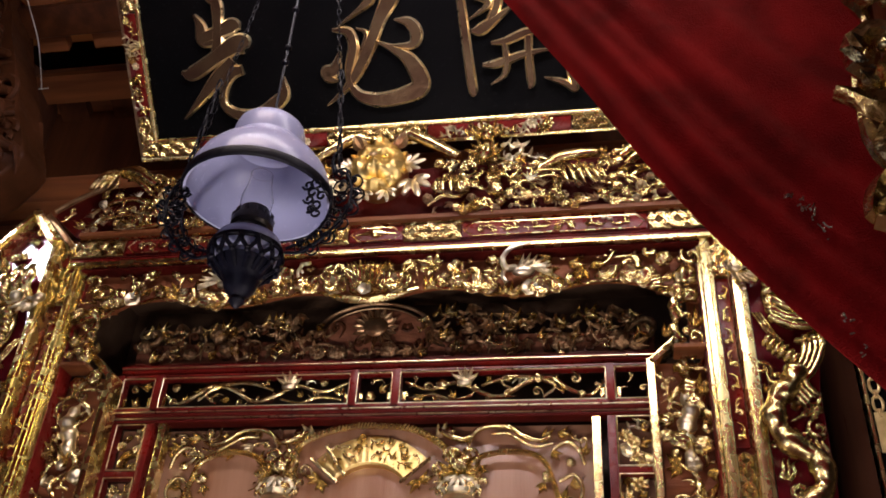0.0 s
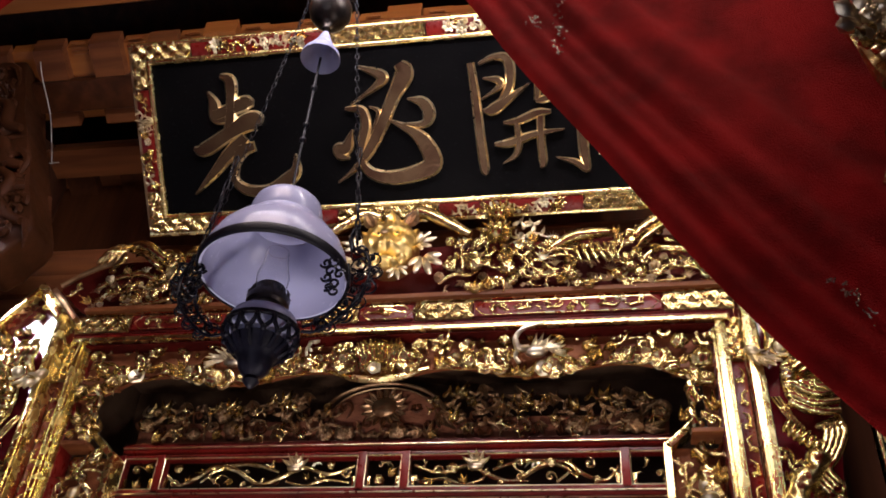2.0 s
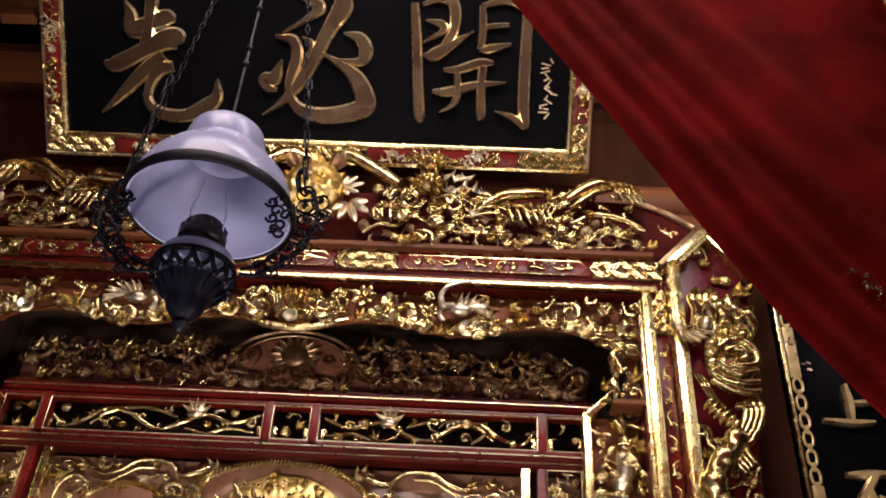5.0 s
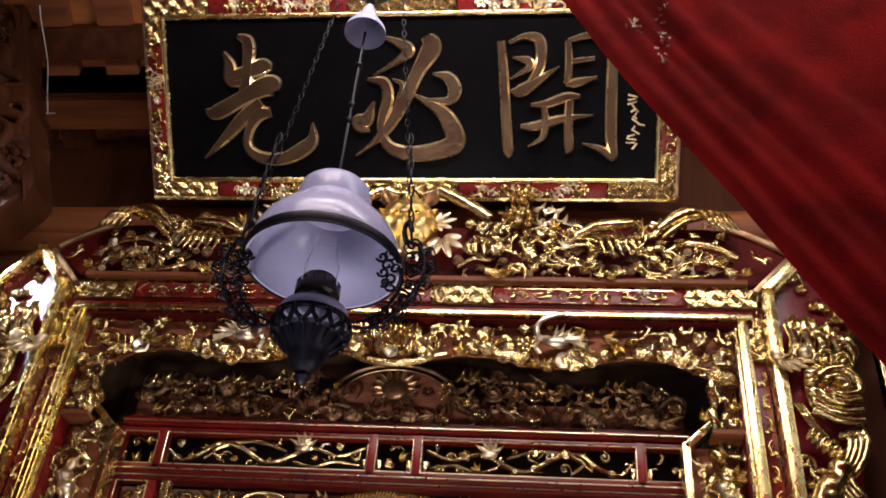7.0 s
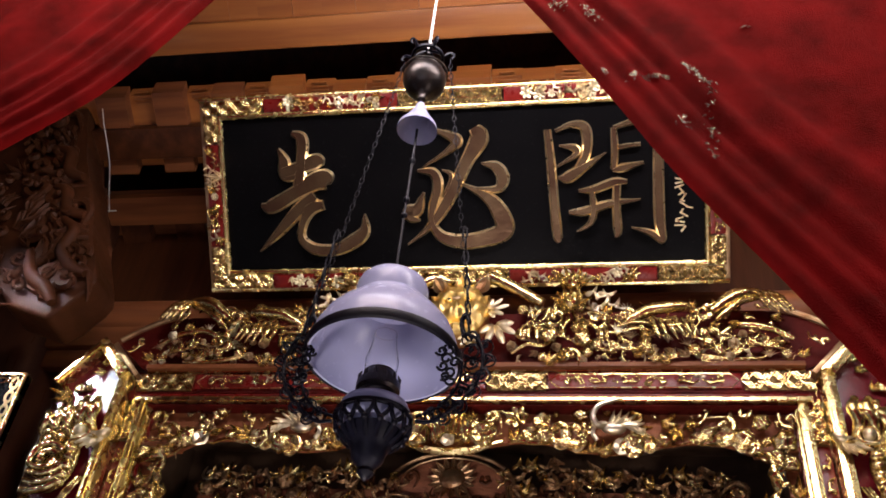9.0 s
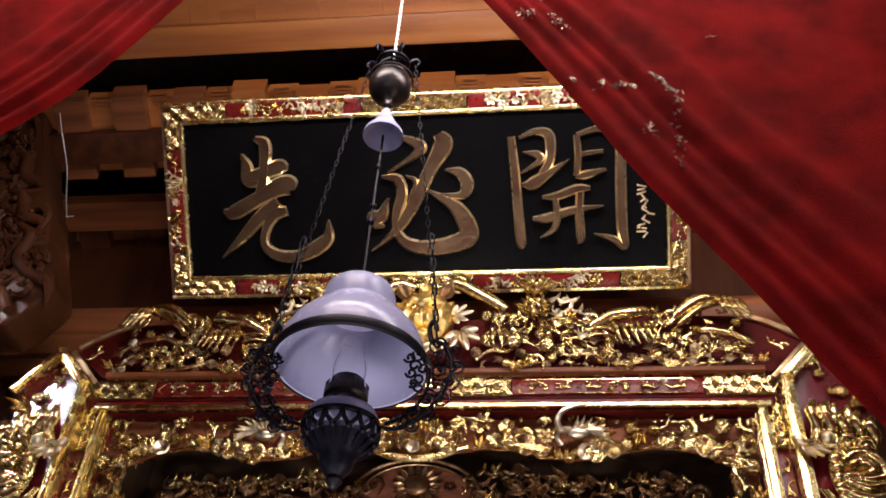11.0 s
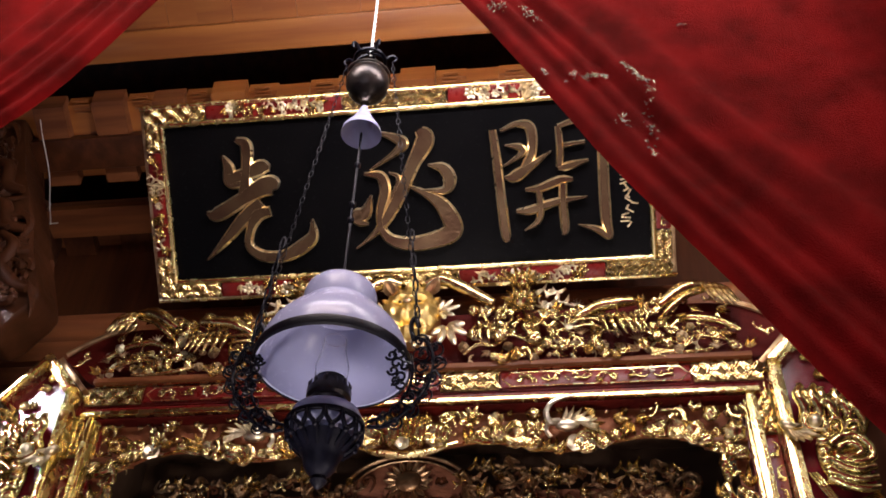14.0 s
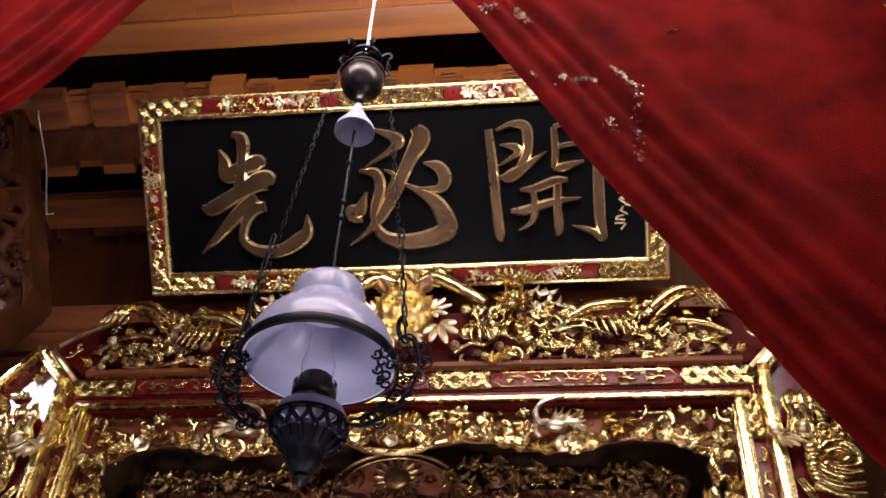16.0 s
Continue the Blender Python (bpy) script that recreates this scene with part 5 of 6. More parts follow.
for s in (-1, 1):
    for pts, r in ((((0.355, 2.735), (0.38, 2.784), (0.432, 2.806), (0.504, 2.8), (0.56, 2.765), (0.61, 2.75), (0.65, 2.765)), 0.01), (((0.44, 2.78), (0.5, 2.775), (0.55, 2.745), (0.6, 2.725), (0.66, 2.74)), 0.006), (((0.25, 2.8), (0.29, 2.77), (0.34, 2.755), (0.37, 2.775)), 0.012), (((0.66, 2.72), (0.71, 2.74), (0.75, 2.71), (0.77, 2.66)), 0.008), (((0.68, 2.6), (0.73, 2.62), (0.76, 2.57), (0.74, 2.52)), 0.008)):
        carved("scroll", pts, r, s, doors, n=6, dy=0.2)
    for a, c, key, size, turn in ((0.255, 2.8, "leaf", 0.06, 40), (0.285, 2.79, "bud", 0.05, 0), (0.64, 2.78, "leaf", 0.05, 60), (0.7, 2.78, "leaf", 0.055, 100), (0.75, 2.76, "tendril", 0.06, 40), (0.67, 2.7, "leaf", 0.05, 150), (0.72, 2.67, "bud", 0.04, 0), (0.77, 2.72, "leaf", 0.05, 20), (0.74, 2.6, "leaf", 0.06, 60), (0.35, 2.66, "leaf", 0.06, 20), (0.385, 2.63, "bud", 0.05, 0), (0.29, 2.62, "leaf", 0.07, 160), (0.245, 2.65, "curl", 0.05, 0), (0.21, 2.62, "leaf", 0.06, 80), (0.37, 2.6, "leaf", 0.06, 200), (0.41, 2.65, "leaf", 0.05, 120), (0.64, 2.62, "bud", 0.05, 0), (0.69, 2.55, "leaf", 0.07, 30), (0.62, 2.58, "leaf", 0.05, 200), (0.31, 2.7, "bud", 0.045, 0), (0.17, 2.59, "leaf", 0.06, 200), (0.72, 2.5, "branch", 0.08, 90)):
        piece(key, "pale" if c > 2.785 and key == "leaf" else "gilt", doors, spin(s * a, 0.212, c, s * turn, size))
scatter(doors, lambda x, z: z > 2.7, -0.78, -0.3, 2.6, 2.8, 0.225, 0.05, 0.05, ["leaf", "tendril", "curl"], rnd, depth=0.02, pale=0.1)


# ---- name board, leaning forward over the screen ----
board = thing("name_board", (-0.025, -0.02, 3.99), "black lacquered name board with gilt characters and carved red-gold frame", "name board")
LEAN_M = Matrix.Translation((-0.025, -0.02, 3.99)) @ Matrix.Rotation(math.atan2(0.60, 0.555), 4, "X")
W, H, B = 1.075, 0.825, 0.09
part("field", box(bmesh.new(), -W + B * 0.6, W - B * 0.6, -0.012, 0.03, B * 0.6, H - B * 0.6, 0.0, LEAN_M), BLACK, board, "black lacquer field", smooth=False)
part("backing", box(bmesh.new(), -W + 0.01, W - 0.01, 0.03, 0.07, 0.005, H - 0.005, 0.004, LEAN_M), RED_DARK, board)
surround = part("frame", box(bmesh.new(), -W, W, -0.03, 0.06, 0, 0.02, 0.004, LEAN_M), GOLD_BAR, board)
for b in ((-W, -W + 0.02, -0.03, 0.06, 0.02, H - 0.02), (W - 0.02, W, -0.03, 0.06, 0.02, H - 0.02)):
    part("outer_moulding", box(bmesh.new(), *b, 0.004, LEAN_M), DULL, surround)
# top moulding in brighter gilt than the sides, for the tube light above
part("outer_moulding", tube(bmesh.new(), [LEAN_M @ Vector((x, -0.02, H - 0.012)) for x in (-W, W)], 0.014, 12), GOLD_BAR, surround)
part("top_edge", box(bmesh.new(), -W, W, -0.018, 0.06, H - 0.02, H - 0.002, 0.003, LEAN_M), DULL, surround)
for a, b in (((-W + B, B - 0.006), (W - B, B - 0.006)), ((-W + B, H - B + 0.006), (W - B, H - B + 0.006)), ((-W + B - 0.006, B - 0.012), (-W + B - 0.006, H - B + 0.012)), ((W - B + 0.006, B - 0.012), (W - B + 0.006, H - B + 0.012))):
    part("inner_moulding", tube(bmesh.new(), [LEAN_M @ Vector((a[0], -0.026, a[1])), LEAN_M @ Vector((b[0], -0.026, b[1]))], 0.0125, 12), GOLD_BAR, surround)
rnd = random.Random(23)
mid = B / 2 - 0.001
for z in (mid, H - mid):
    for x0, x1 in ((-W + 0.02, -0.8), (-0.22, 0.2), (0.8, W - 0.02)):
        brocade(surround, LEAN_M @ Matrix.Translation(((x0 + x1) / 2, -0.03, z)), x1 - x0, 0.06, 0.011)
    for x0, x1 in ((-0.795, -0.225), (0.205, 0.795)):
        seg = part("red_segment", box(bmesh.new(), x0, x1, -0.034, 0.0, z - 0.03, z + 0.03, 0.008, LEAN_M), RED, surround)
        scatter(seg, lambda x, q: True, x0 + 0.08, x1 - 0.08, z - 0.014, z + 0.014, -0.032, 0.024, 0.046, ["leaf", "flower", "branch", "cloud"], rnd, pale=0.6, depth=0.006, m=LEAN_M)
for x in (-W + mid, W - mid):
    for z0, z1 in ((0.075, 0.19), (H - 0.19, H - 0.075)):
        brocade(surround, LEAN_M @ Matrix.Translation((x, -0.03, (z0 + z1) / 2)) @ Matrix.Rotation(radians(90), 4, "Y"), z1 - z0, 0.06, 0.011)
    seg = part("red_segment", box(bmesh.new(), x - 0.03, x + 0.03, -0.034, 0.0, 0.195, H - 0.195, 0.008, LEAN_M), RED, surround)
    scatter(seg, lambda a, q: True, x - 0.014, x + 0.014, 0.22, H - 0.22, -0.032, 0.026, 0.046, ["leaf", "flower", "branch"], rnd, pale=0.4, depth=0.006, m=LEAN_M)


def stroke(bm, pts, m, high=0.024):
    """One brush stroke in relief: points of (across, up, width), with chamfered bright edges."""
    line = spline(pts, 8)
    rows = []
    for i, (x, z, w) in enumerate(line):
        a, b = line[max(i - 1, 0)], line[min(i + 1, len(line) - 1)]
        dx, dz = b[0] - a[0], b[1] - a[1]
        ln = math.hypot(dx, dz) or 1.0
        nx, nz = -dz / ln, dx / ln
        w = max(w, 0.004) / 2
        c = min(0.008, w * 0.45)
        rows.append([bm.verts.new(m @ Vector((x + nx * k, y, z + nz * k))) for k, y in ((-w, 0.0), (-w, -high * 0.55), (-w + c, -high), (w - c, -high), (w, -high * 0.55), (w, 0.0))])
    for a, b in zip(rows, rows[1:]):
        for k in range(5):
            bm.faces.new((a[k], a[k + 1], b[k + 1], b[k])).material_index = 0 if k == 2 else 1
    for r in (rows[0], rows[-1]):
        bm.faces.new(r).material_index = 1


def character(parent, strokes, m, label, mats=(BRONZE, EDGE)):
    whole = None
    for k, s in enumerate(strokes):
        bm = bmesh.new()
        stroke(bm, s, m @ Matrix.Translation((0, -0.0006 * k, 0)))
        if whole is None:
            whole = part("character", bm, mats, parent, label, smooth=False)
        else:
            part("stroke", bm, mats, whole, smooth=False)
    return whole


FACE = LEAN_M @ Matrix.Translation((0, -0.012, 0))
s1 = [(-0.742, 0.6, 0.012), (-0.721, 0.552, 0.048), (-0.716, 0.493, 0.058), (-0.664, 0.479, 0.029)]
s2 = [(-0.723, 0.5, 0.058), (-0.648, 0.521, 0.058), (-0.582, 0.543, 0.067), (-0.548, 0.539, 0.029)]
s3 = [(-0.679, 0.663, 0.024), (-0.64, 0.637, 0.053), (-0.644, 0.549, 0.048), (-0.66, 0.455, 0.053), (-0.674, 0.404, 0.039)]
s4 = [(-0.828, 0.368, 0.02), (-0.784, 0.361, 0.063), (-0.668, 0.42, 0.063), (-0.587, 0.461, 0.082), (-0.539, 0.466, 0.082), (-0.52, 0.454, 0.019)]
s5 = [(-0.596, 0.4, 0.053), (-0.669, 0.342, 0.058), (-0.753, 0.257, 0.042), (-0.843, 0.174, 0.007)]
s6 = [(-0.56, 0.361, 0.043), (-0.615, 0.347, 0.058), (-0.65, 0.289, 0.039), (-0.66, 0.223, 0.039), (-0.607, 0.178, 0.049), (-0.515, 0.172, 0.053), (-0.433, 0.209, 0.063), (-0.389, 0.25, 0.048), (-0.387, 0.318, 0.007)]
character(board, (s1, s2, s3, s4, s5, s6), FACE, "gilt relief brush character 先")
s1 = [(-0.086, 0.651, 0.014), (-0.024, 0.627, 0.037), (0.01, 0.6, 0.051), (-0.03, 0.561, 0.026), (-0.131, 0.503, 0.007)]
s2 = [(0.082, 0.652, 0.046), (0.101, 0.609, 0.079), (0.047, 0.516, 0.056), (-0.013, 0.403, 0.056), (-0.077, 0.301, 0.047), (-0.14, 0.235, 0.024), (-0.209, 0.186, 0.007)]
s3 = [(-0.156, 0.488, 0.014), (-0.091, 0.476, 0.042), (-0.075, 0.417, 0.047), (-0.098, 0.337, 0.042), (-0.104, 0.278, 0.033), (-0.07, 0.218, 0.047), (0.011, 0.192, 0.061), (0.111, 0.202, 0.07), (0.192, 0.236, 0.079), (0.172, 0.314, 0.07), (0.121, 0.374, 0.046), (0.019, 0.431, 0.007)]
s4 = [(-0.133, 0.399, 0.009), (-0.165, 0.328, 0.057), (-0.2, 0.325, 0.05), (-0.19, 0.296, 0.043), (-0.154, 0.283, 0.012)]
s5 = [(0.107, 0.508, 0.009), (0.167, 0.492, 0.046), (0.192, 0.444, 0.055), (0.167, 0.402, 0.037), (0.079, 0.408, 0.007)]
s6 = [(-0.055, 0.488, 0.007), (-0.016, 0.461, 0.021), (-0.054, 0.377, 0.009)]
character(board, (s1, s2, s3, s4, s5, s6), FACE, "gilt relief brush character 必")
s1 = [(0.375, 0.63, 0.032), (0.386, 0.5, 0.039), (0.395, 0.339, 0.041), (0.405, 0.204, 0.041), (0.416, 0.181, 0.009)]
s2 = [(0.407, 0.624, 0.014), (0.471, 0.647, 0.027), (0.525, 0.629, 0.045), (0.528, 0.538, 0.041), (0.496, 0.467, 0.041)]
s3 = [(0.42, 0.566, 0.007), (0.481, 0.554, 0.034), (0.485, 0.527, 0.027), (0.41, 0.482, 0.007)]
s4 = [(0.413, 0.437, 0.011), (0.454, 0.439, 0.05), (0.521, 0.479, 0.036), (0.605, 0.532, 0.005)]
s5 = [(0.635, 0.628, 0.027), (0.639, 0.533, 0.031), (0.632, 0.465, 0.027)]
s6 = [(0.635, 0.628, 0.018), (0.73, 0.65, 0.031), (0.803, 0.624, 0.04)]
s7 = [(0.653, 0.55, 0.022), (0.7, 0.556, 0.02), (0.738, 0.559, 0.018)]
s8 = [(0.627, 0.461, 0.014), (0.668, 0.468, 0.036), (0.749, 0.487, 0.013)]
s9 = [(0.807, 0.623, 0.04), (0.805, 0.412, 0.045), (0.807, 0.252, 0.045), (0.816, 0.179, 0.031), (0.772, 0.208, 0.029), (0.696, 0.232, 0.005)]
t1 = [(0.493, 0.383, 0.014), (0.552, 0.387, 0.034), (0.632, 0.413, 0.038), (0.684, 0.415, 0.018)]
t2 = [(0.453, 0.299, 0.018), (0.515, 0.301, 0.039), (0.618, 0.329, 0.032), (0.736, 0.342, 0.007)]
t3 = [(0.545, 0.378, 0.023), (0.551, 0.309, 0.032), (0.535, 0.252, 0.025), (0.482, 0.22, 0.005)]
t4 = [(0.643, 0.401, 0.034), (0.64, 0.305, 0.036), (0.643, 0.218, 0.036), (0.633, 0.193, 0.009)]
character(board, (s1, s2, s3, s4, s5, s6, s7, s8, s9, t1, t2, t3, t4), FACE, "gilt relief brush character 開")
rnd = random.Random(9)
for k in range(16):  # small side inscription as plain bars
    l = rnd.uniform(0.02, 0.04)
    part("inscription_bar", box(bmesh.new(), -l / 2, l / 2, -0.006, 0, -0.0035, 0.0035, 0.001, FACE @ spin(0.905 + rnd.uniform(-0.022, 0.022), 0, 0.22 + 0.014 * k, rnd.uniform(-70, 70))), EDGE, board)


# ---- hanging oil lamp ----
LX, LY = -0.008, -1.13
lamp = thing("hanging_oil_lamp", (LX, LY, 2.55), "old hanging oil lamp with white glass shade and black iron filigree", "lamp")


def turned(name, profile, mat, parent=lamp, label="", seg=40, closed=False, z=0.0):
    bm = bmesh.new()
    lathe(bm, profile, (LX, LY, z), seg, closed)
    return part(name, bm, mat, parent, label)


outer = [(0.188, 2.868), (0.187, 2.898), (0.179, 2.932), (0.165, 2.964), (0.142, 2.995), (0.117, 3.02), (0.104, 3.034), (0.1, 3.042), (0.096, 3.046), (0.095, 3.086), (0.089, 3.106), (0.078, 3.118), (0.066, 3.123)]
inside = [(r - 0.006, z) for r, z in outer[::-1]]
shade = turned("shade", outer + inside, MILK, label="white milk-glass bell shade", seg=56, closed=True)
turned("rim_band", [(0.188, 2.862), (0.194, 2.866), (0.196, 2.88), (0.193, 2.89), (0.1885, 2.888), (0.1875, 2.866)], IRON, label="black iron rim band", seg=56, closed=True)
chim = turned("chimney", [(0.026, 2.8), (0.04, 2.84), (0.042, 2.87), (0.032, 2.91), (0.029, 2.95), (0.0275, 2.95), (0.0305, 2.91), (0.04, 2.87), (0.038, 2.84), (0.0245, 2.8)], GLASS, label="clear glass chimney", seg=24, closed=True)
chim.visible_shadow = False
burner = turned("burner", [(0.02, 2.74), (0.045, 2.752), (0.05, 2.765), (0.046, 2.775), (0.054, 2.782), (0.054, 2.8), (0.044, 2.815), (0.036, 2.835), (0.02, 2.846), (0.01, 2.848)], BRASS, label="dark brass burner", seg=24)
bm = bmesh.new()
for k in range(12):
    a = 2 * math.pi * k / 12
    tube(bm, [(LX + 0.046 * math.cos(a), LY + 0.046 * math.sin(a), 2.795), (LX + 0.05 * math.cos(a), LY + 0.05 * math.sin(a), 2.812), (LX + 0.045 * math.cos(a), LY + 0.045 * math.sin(a), 2.826)], lambda t: 0.008 * (1.1 - t), 5)
part("burner_gallery", bm, BRASS, burner)
turned("font", [(0.02, 2.758), (0.055, 2.754), (0.078, 2.742), (0.087, 2.722), (0.083, 2.7), (0.062, 2.665), (0.036, 2.648), (0.01, 2.645)], MILK, label="white glass oil font", seg=40)
cage = turned("cage_ring", [(0.086, 2.7), (0.093, 2.702), (0.093, 2.712), (0.086, 2.715)], IRON, label="black iron cage ring", closed=True)
bm = bmesh.new()
for k in range(14):
    a = 2 * math.pi * k / 14
    b = a + math.pi / 14

    def q(r, ang, z):
        return (LX + r * math.cos(ang), LY + r * math.sin(ang), z)

    tube(bm, [q(0.09, a, 2.705), q(0.089, a + 0.05, 2.685), q(0.08, b, 2.668), q(0.066, b, 2.65), q(0.05, b, 2.635)], 0.006, 5, 3)
    tube(bm, [q(0.09, a, 2.705), q(0.089, a - 0.05, 2.685), q(0.08, a - math.pi / 14, 2.668)], 0.006, 5, 3)
    ball(bm, q(0.082, b, 2.666), 0.009, 1)
part("cage_ribs", bm, IRON, cage)
turned("pendant", [(0.06, 2.672), (0.073, 2.668), (0.064, 2.652), (0.054, 2.638), (0.047, 2.628), (0.042, 2.618), (0.038, 2.6), (0.03, 2.588), (0.018, 2.575), (0.02, 2.565), (0.01, 2.552), (0.003, 2.546)], IRON, label="black iron pendant", seg=24)


def filigree(name, s):
    """Openwork iron arm at one side: outer stay, curls and rosette."""
    bm = bmesh.new()
    x = lambda r: LX + s * r
    tube(bm, [(x(0.2), LY, 2.95), (x(0.235), LY, 2.93), (x(0.25), LY, 2.87), (x(0.235), LY, 2.8), (x(0.19), LY, 2.74), (x(0.14), LY, 2.7), (x(0.1), LY, 2.7)], 0.0045, 6, 5)
    tube(bm, [(x(0.192), LY, 2.9), (x(0.2), LY, 2.85), (x(0.19), LY, 2.79), (x(0.15), LY, 2.735), (x(0.1), LY, 2.712)], 0.004, 6, 5)
    rr = random.Random(5)
    for cx, cz, r in ((0.222, 2.9, 0.022), (0.226, 2.858, 0.02), (0.217, 2.815, 0.021), (0.198, 2.778, 0.02), (0.17, 2.745, 0.019), (0.138, 2.722, 0.017), (0.215, 2.94, 0.02), (0.252, 2.915, 0.018), (0.262, 2.875, 0.016), (0.25, 2.83, 0.017), (0.23, 2.785, 0.016), (0.2, 2.745, 0.016), (0.165, 2.712, 0.014)):
        ph = rr.uniform(0, 6)
        tube(bm, [(x(cx + r * (1 - 0.75 * t) * math.cos(7 * t + ph)), LY - 0.008 + 0.016 * rr.random(), cz + r * (1 - 0.75 * t) * math.sin(7 * t + ph)) for t in (k / 10 for k in range(11))], 0.0034, 5)
        ball(bm, (x(cx), LY, cz), 0.0055, 1)
        tube(bm, [(x(cx + 1.15 * r * math.cos(q)), LY + 0.01, cz + 1.15 * r * math.sin(q)) for q in (2 * math.pi * k / 10 for k in range(11))], 0.0026, 4)
    for cx, cy, cz, r in ((0.178, -0.06, 2.86, 0.018), (0.172, -0.065, 2.83, 0.017), (0.18, -0.055, 2.8, 0.016), (0.16, -0.07, 2.85, 0.015), (0.19, -0.05, 2.83, 0.015), (0.165, -0.065, 2.81, 0.014), (0.185, -0.055, 2.775, 0.015), (0.17, -0.06, 2.785, 0.013)):
        ph = rr.uniform(0, 6)
        tube(bm, [(x(cx + r * (1 - 0.7 * t) * math.cos(7 * t + ph)), LY + cy, cz + r * (1 - 0.7 * t) * math.sin(7 * t + ph)) for t in (k / 10 for k in range(11))], 0.0036, 5)
    tube(bm, [(x(0.2), LY, 2.94), (x(0.19), LY, 2.98), (x(0.2), LY, 3.01), (x(0.21), LY, 2.98)], 0.007, 5, 3)
    return part(name, bm, IRON, lamp, "black iron openwork arm")


filigree("arm", -1)
filigree("arm", 1)


def chain(name, a, b, link=0.026, thick=0.0015):
    bm = bmesh.new()
    a, b = Vector(a), Vector(b)
    count = int((b - a).length / link)
    for k in range(count):
        c = a.lerp(b, (k + 0.5) / count)
        d = (b - a).normalized()
        side = d.cross(Vector((0, 1, 0) if k % 2 else (1, 0, 0))).normalized()
        tube(bm, [c + d * link * 0.58 * math.cos(t) + side * 0.006 * math.sin(t) for t in (2 * math.pi * j / 8 for j in range(9))], thick, 4)
    return part(name, bm, IRON, lamp, "thin black iron chain")


for s in (-1, 1):
    chain("chain", (LX + s * 0.205, LY, 3.0), (LX + s * 0.075, LY, 4.06))
    chain("lower_chain", (LX + s * 0.212, LY - 0.012, 2.95), (LX + s * 0.178, LY - 0.012, 3.3), 0.04, 0.0032)
bm = bmesh.new()
tube(bm, [(LX, LY, 3.1), (LX, LY, 3.72)], 0.004, 8)
for z in (3.36, 3.42, 3.58):
    ball(bm, (LX, LY, z), (0.011, 0.011, 0.016), 1)
part("rod", bm, IRON, lamp, "thin dark brass rod")
turned("smoke_bell", [(0.062, 3.715), (0.06, 3.73), (0.04, 3.765), (0.024, 3.8), (0.014, 3.83), (0.01, 3.84), (0.008, 3.83), (0.018, 3.795), (0.035, 3.76), (0.056, 3.722)], MILK, label="small white glass smoke bell", seg=28, closed=True)
sphere = [(0.07 * math.sin(math.pi * k / 16), 3.957 - 0.072 * math.cos(math.pi * k / 16)) for k in range(2, 13)]
weight = turned("counterweight", [(0.006, 3.85), (0.014, 3.858), (0.012, 3.872), (0.02, 3.885)] + sphere + [(0.052, 4.014), (0.052, 4.022), (0.04, 4.03), (0.02, 4.045), (0.01, 4.07)], BRASS, label="round dark brass counterweight", seg=36)
turned("weight_ring", [(0.069, 3.985), (0.073, 3.988), (0.072, 3.996), (0.066, 3.998)], BRASS, parent=weight, seg=36, closed=True)
bm = bmesh.new()
tube(bm, [(LX + 0.05 * math.cos(a), LY + 0.05 * math.sin(a), 4.075) for a in (2 * math.pi * k / 24 for k in range(25))], 0.007, 6)
for k in range(6):
    a = math.pi * k / 3
    tube(bm, [(LX + r * math.cos(a), LY + r * math.sin(a), z) for r, z in ((0.052, 4.075), (0.075, 4.09), (0.088, 4.075), (0.08, 4.06))], lambda t: 0.006 * (1.1 - 0.5 * t), 5, 3)
    tube(bm, [(LX + r * math.cos(a), LY + r * math.sin(a), z) for r, z in ((0.052, 4.075), (0.03, 4.1), (0.0, 4.11))], 0.005, 5, 3)
part("crown", bm, IRON, weight, "black iron pulley crown")
bm = bmesh.new()
for ph in (0, math.pi):
    tube(bm, [(LX + 0.003 * math.cos(k * 0.9 + ph), LY + 0.003 * math.sin(k * 0.9 + ph), 4.1 + 1.24 * k / 160) for k in range(161)], 0.003, 5)
part("cord", bm, CORD, lamp, "twisted white hanging cord")


# ---- curtains ----
# folds along the free edge: distance from it, half width, height
FOLDS = ((0.012, 0.03, 0.034), (0.08, 0.021, 0.026), (0.122, 0.016, 0.017), (0.175, 0.026, 0.028), (0.265, 0.042, 0.026), (0.45, 0.1, 0.015), (0.8, 0.16, 0.02))


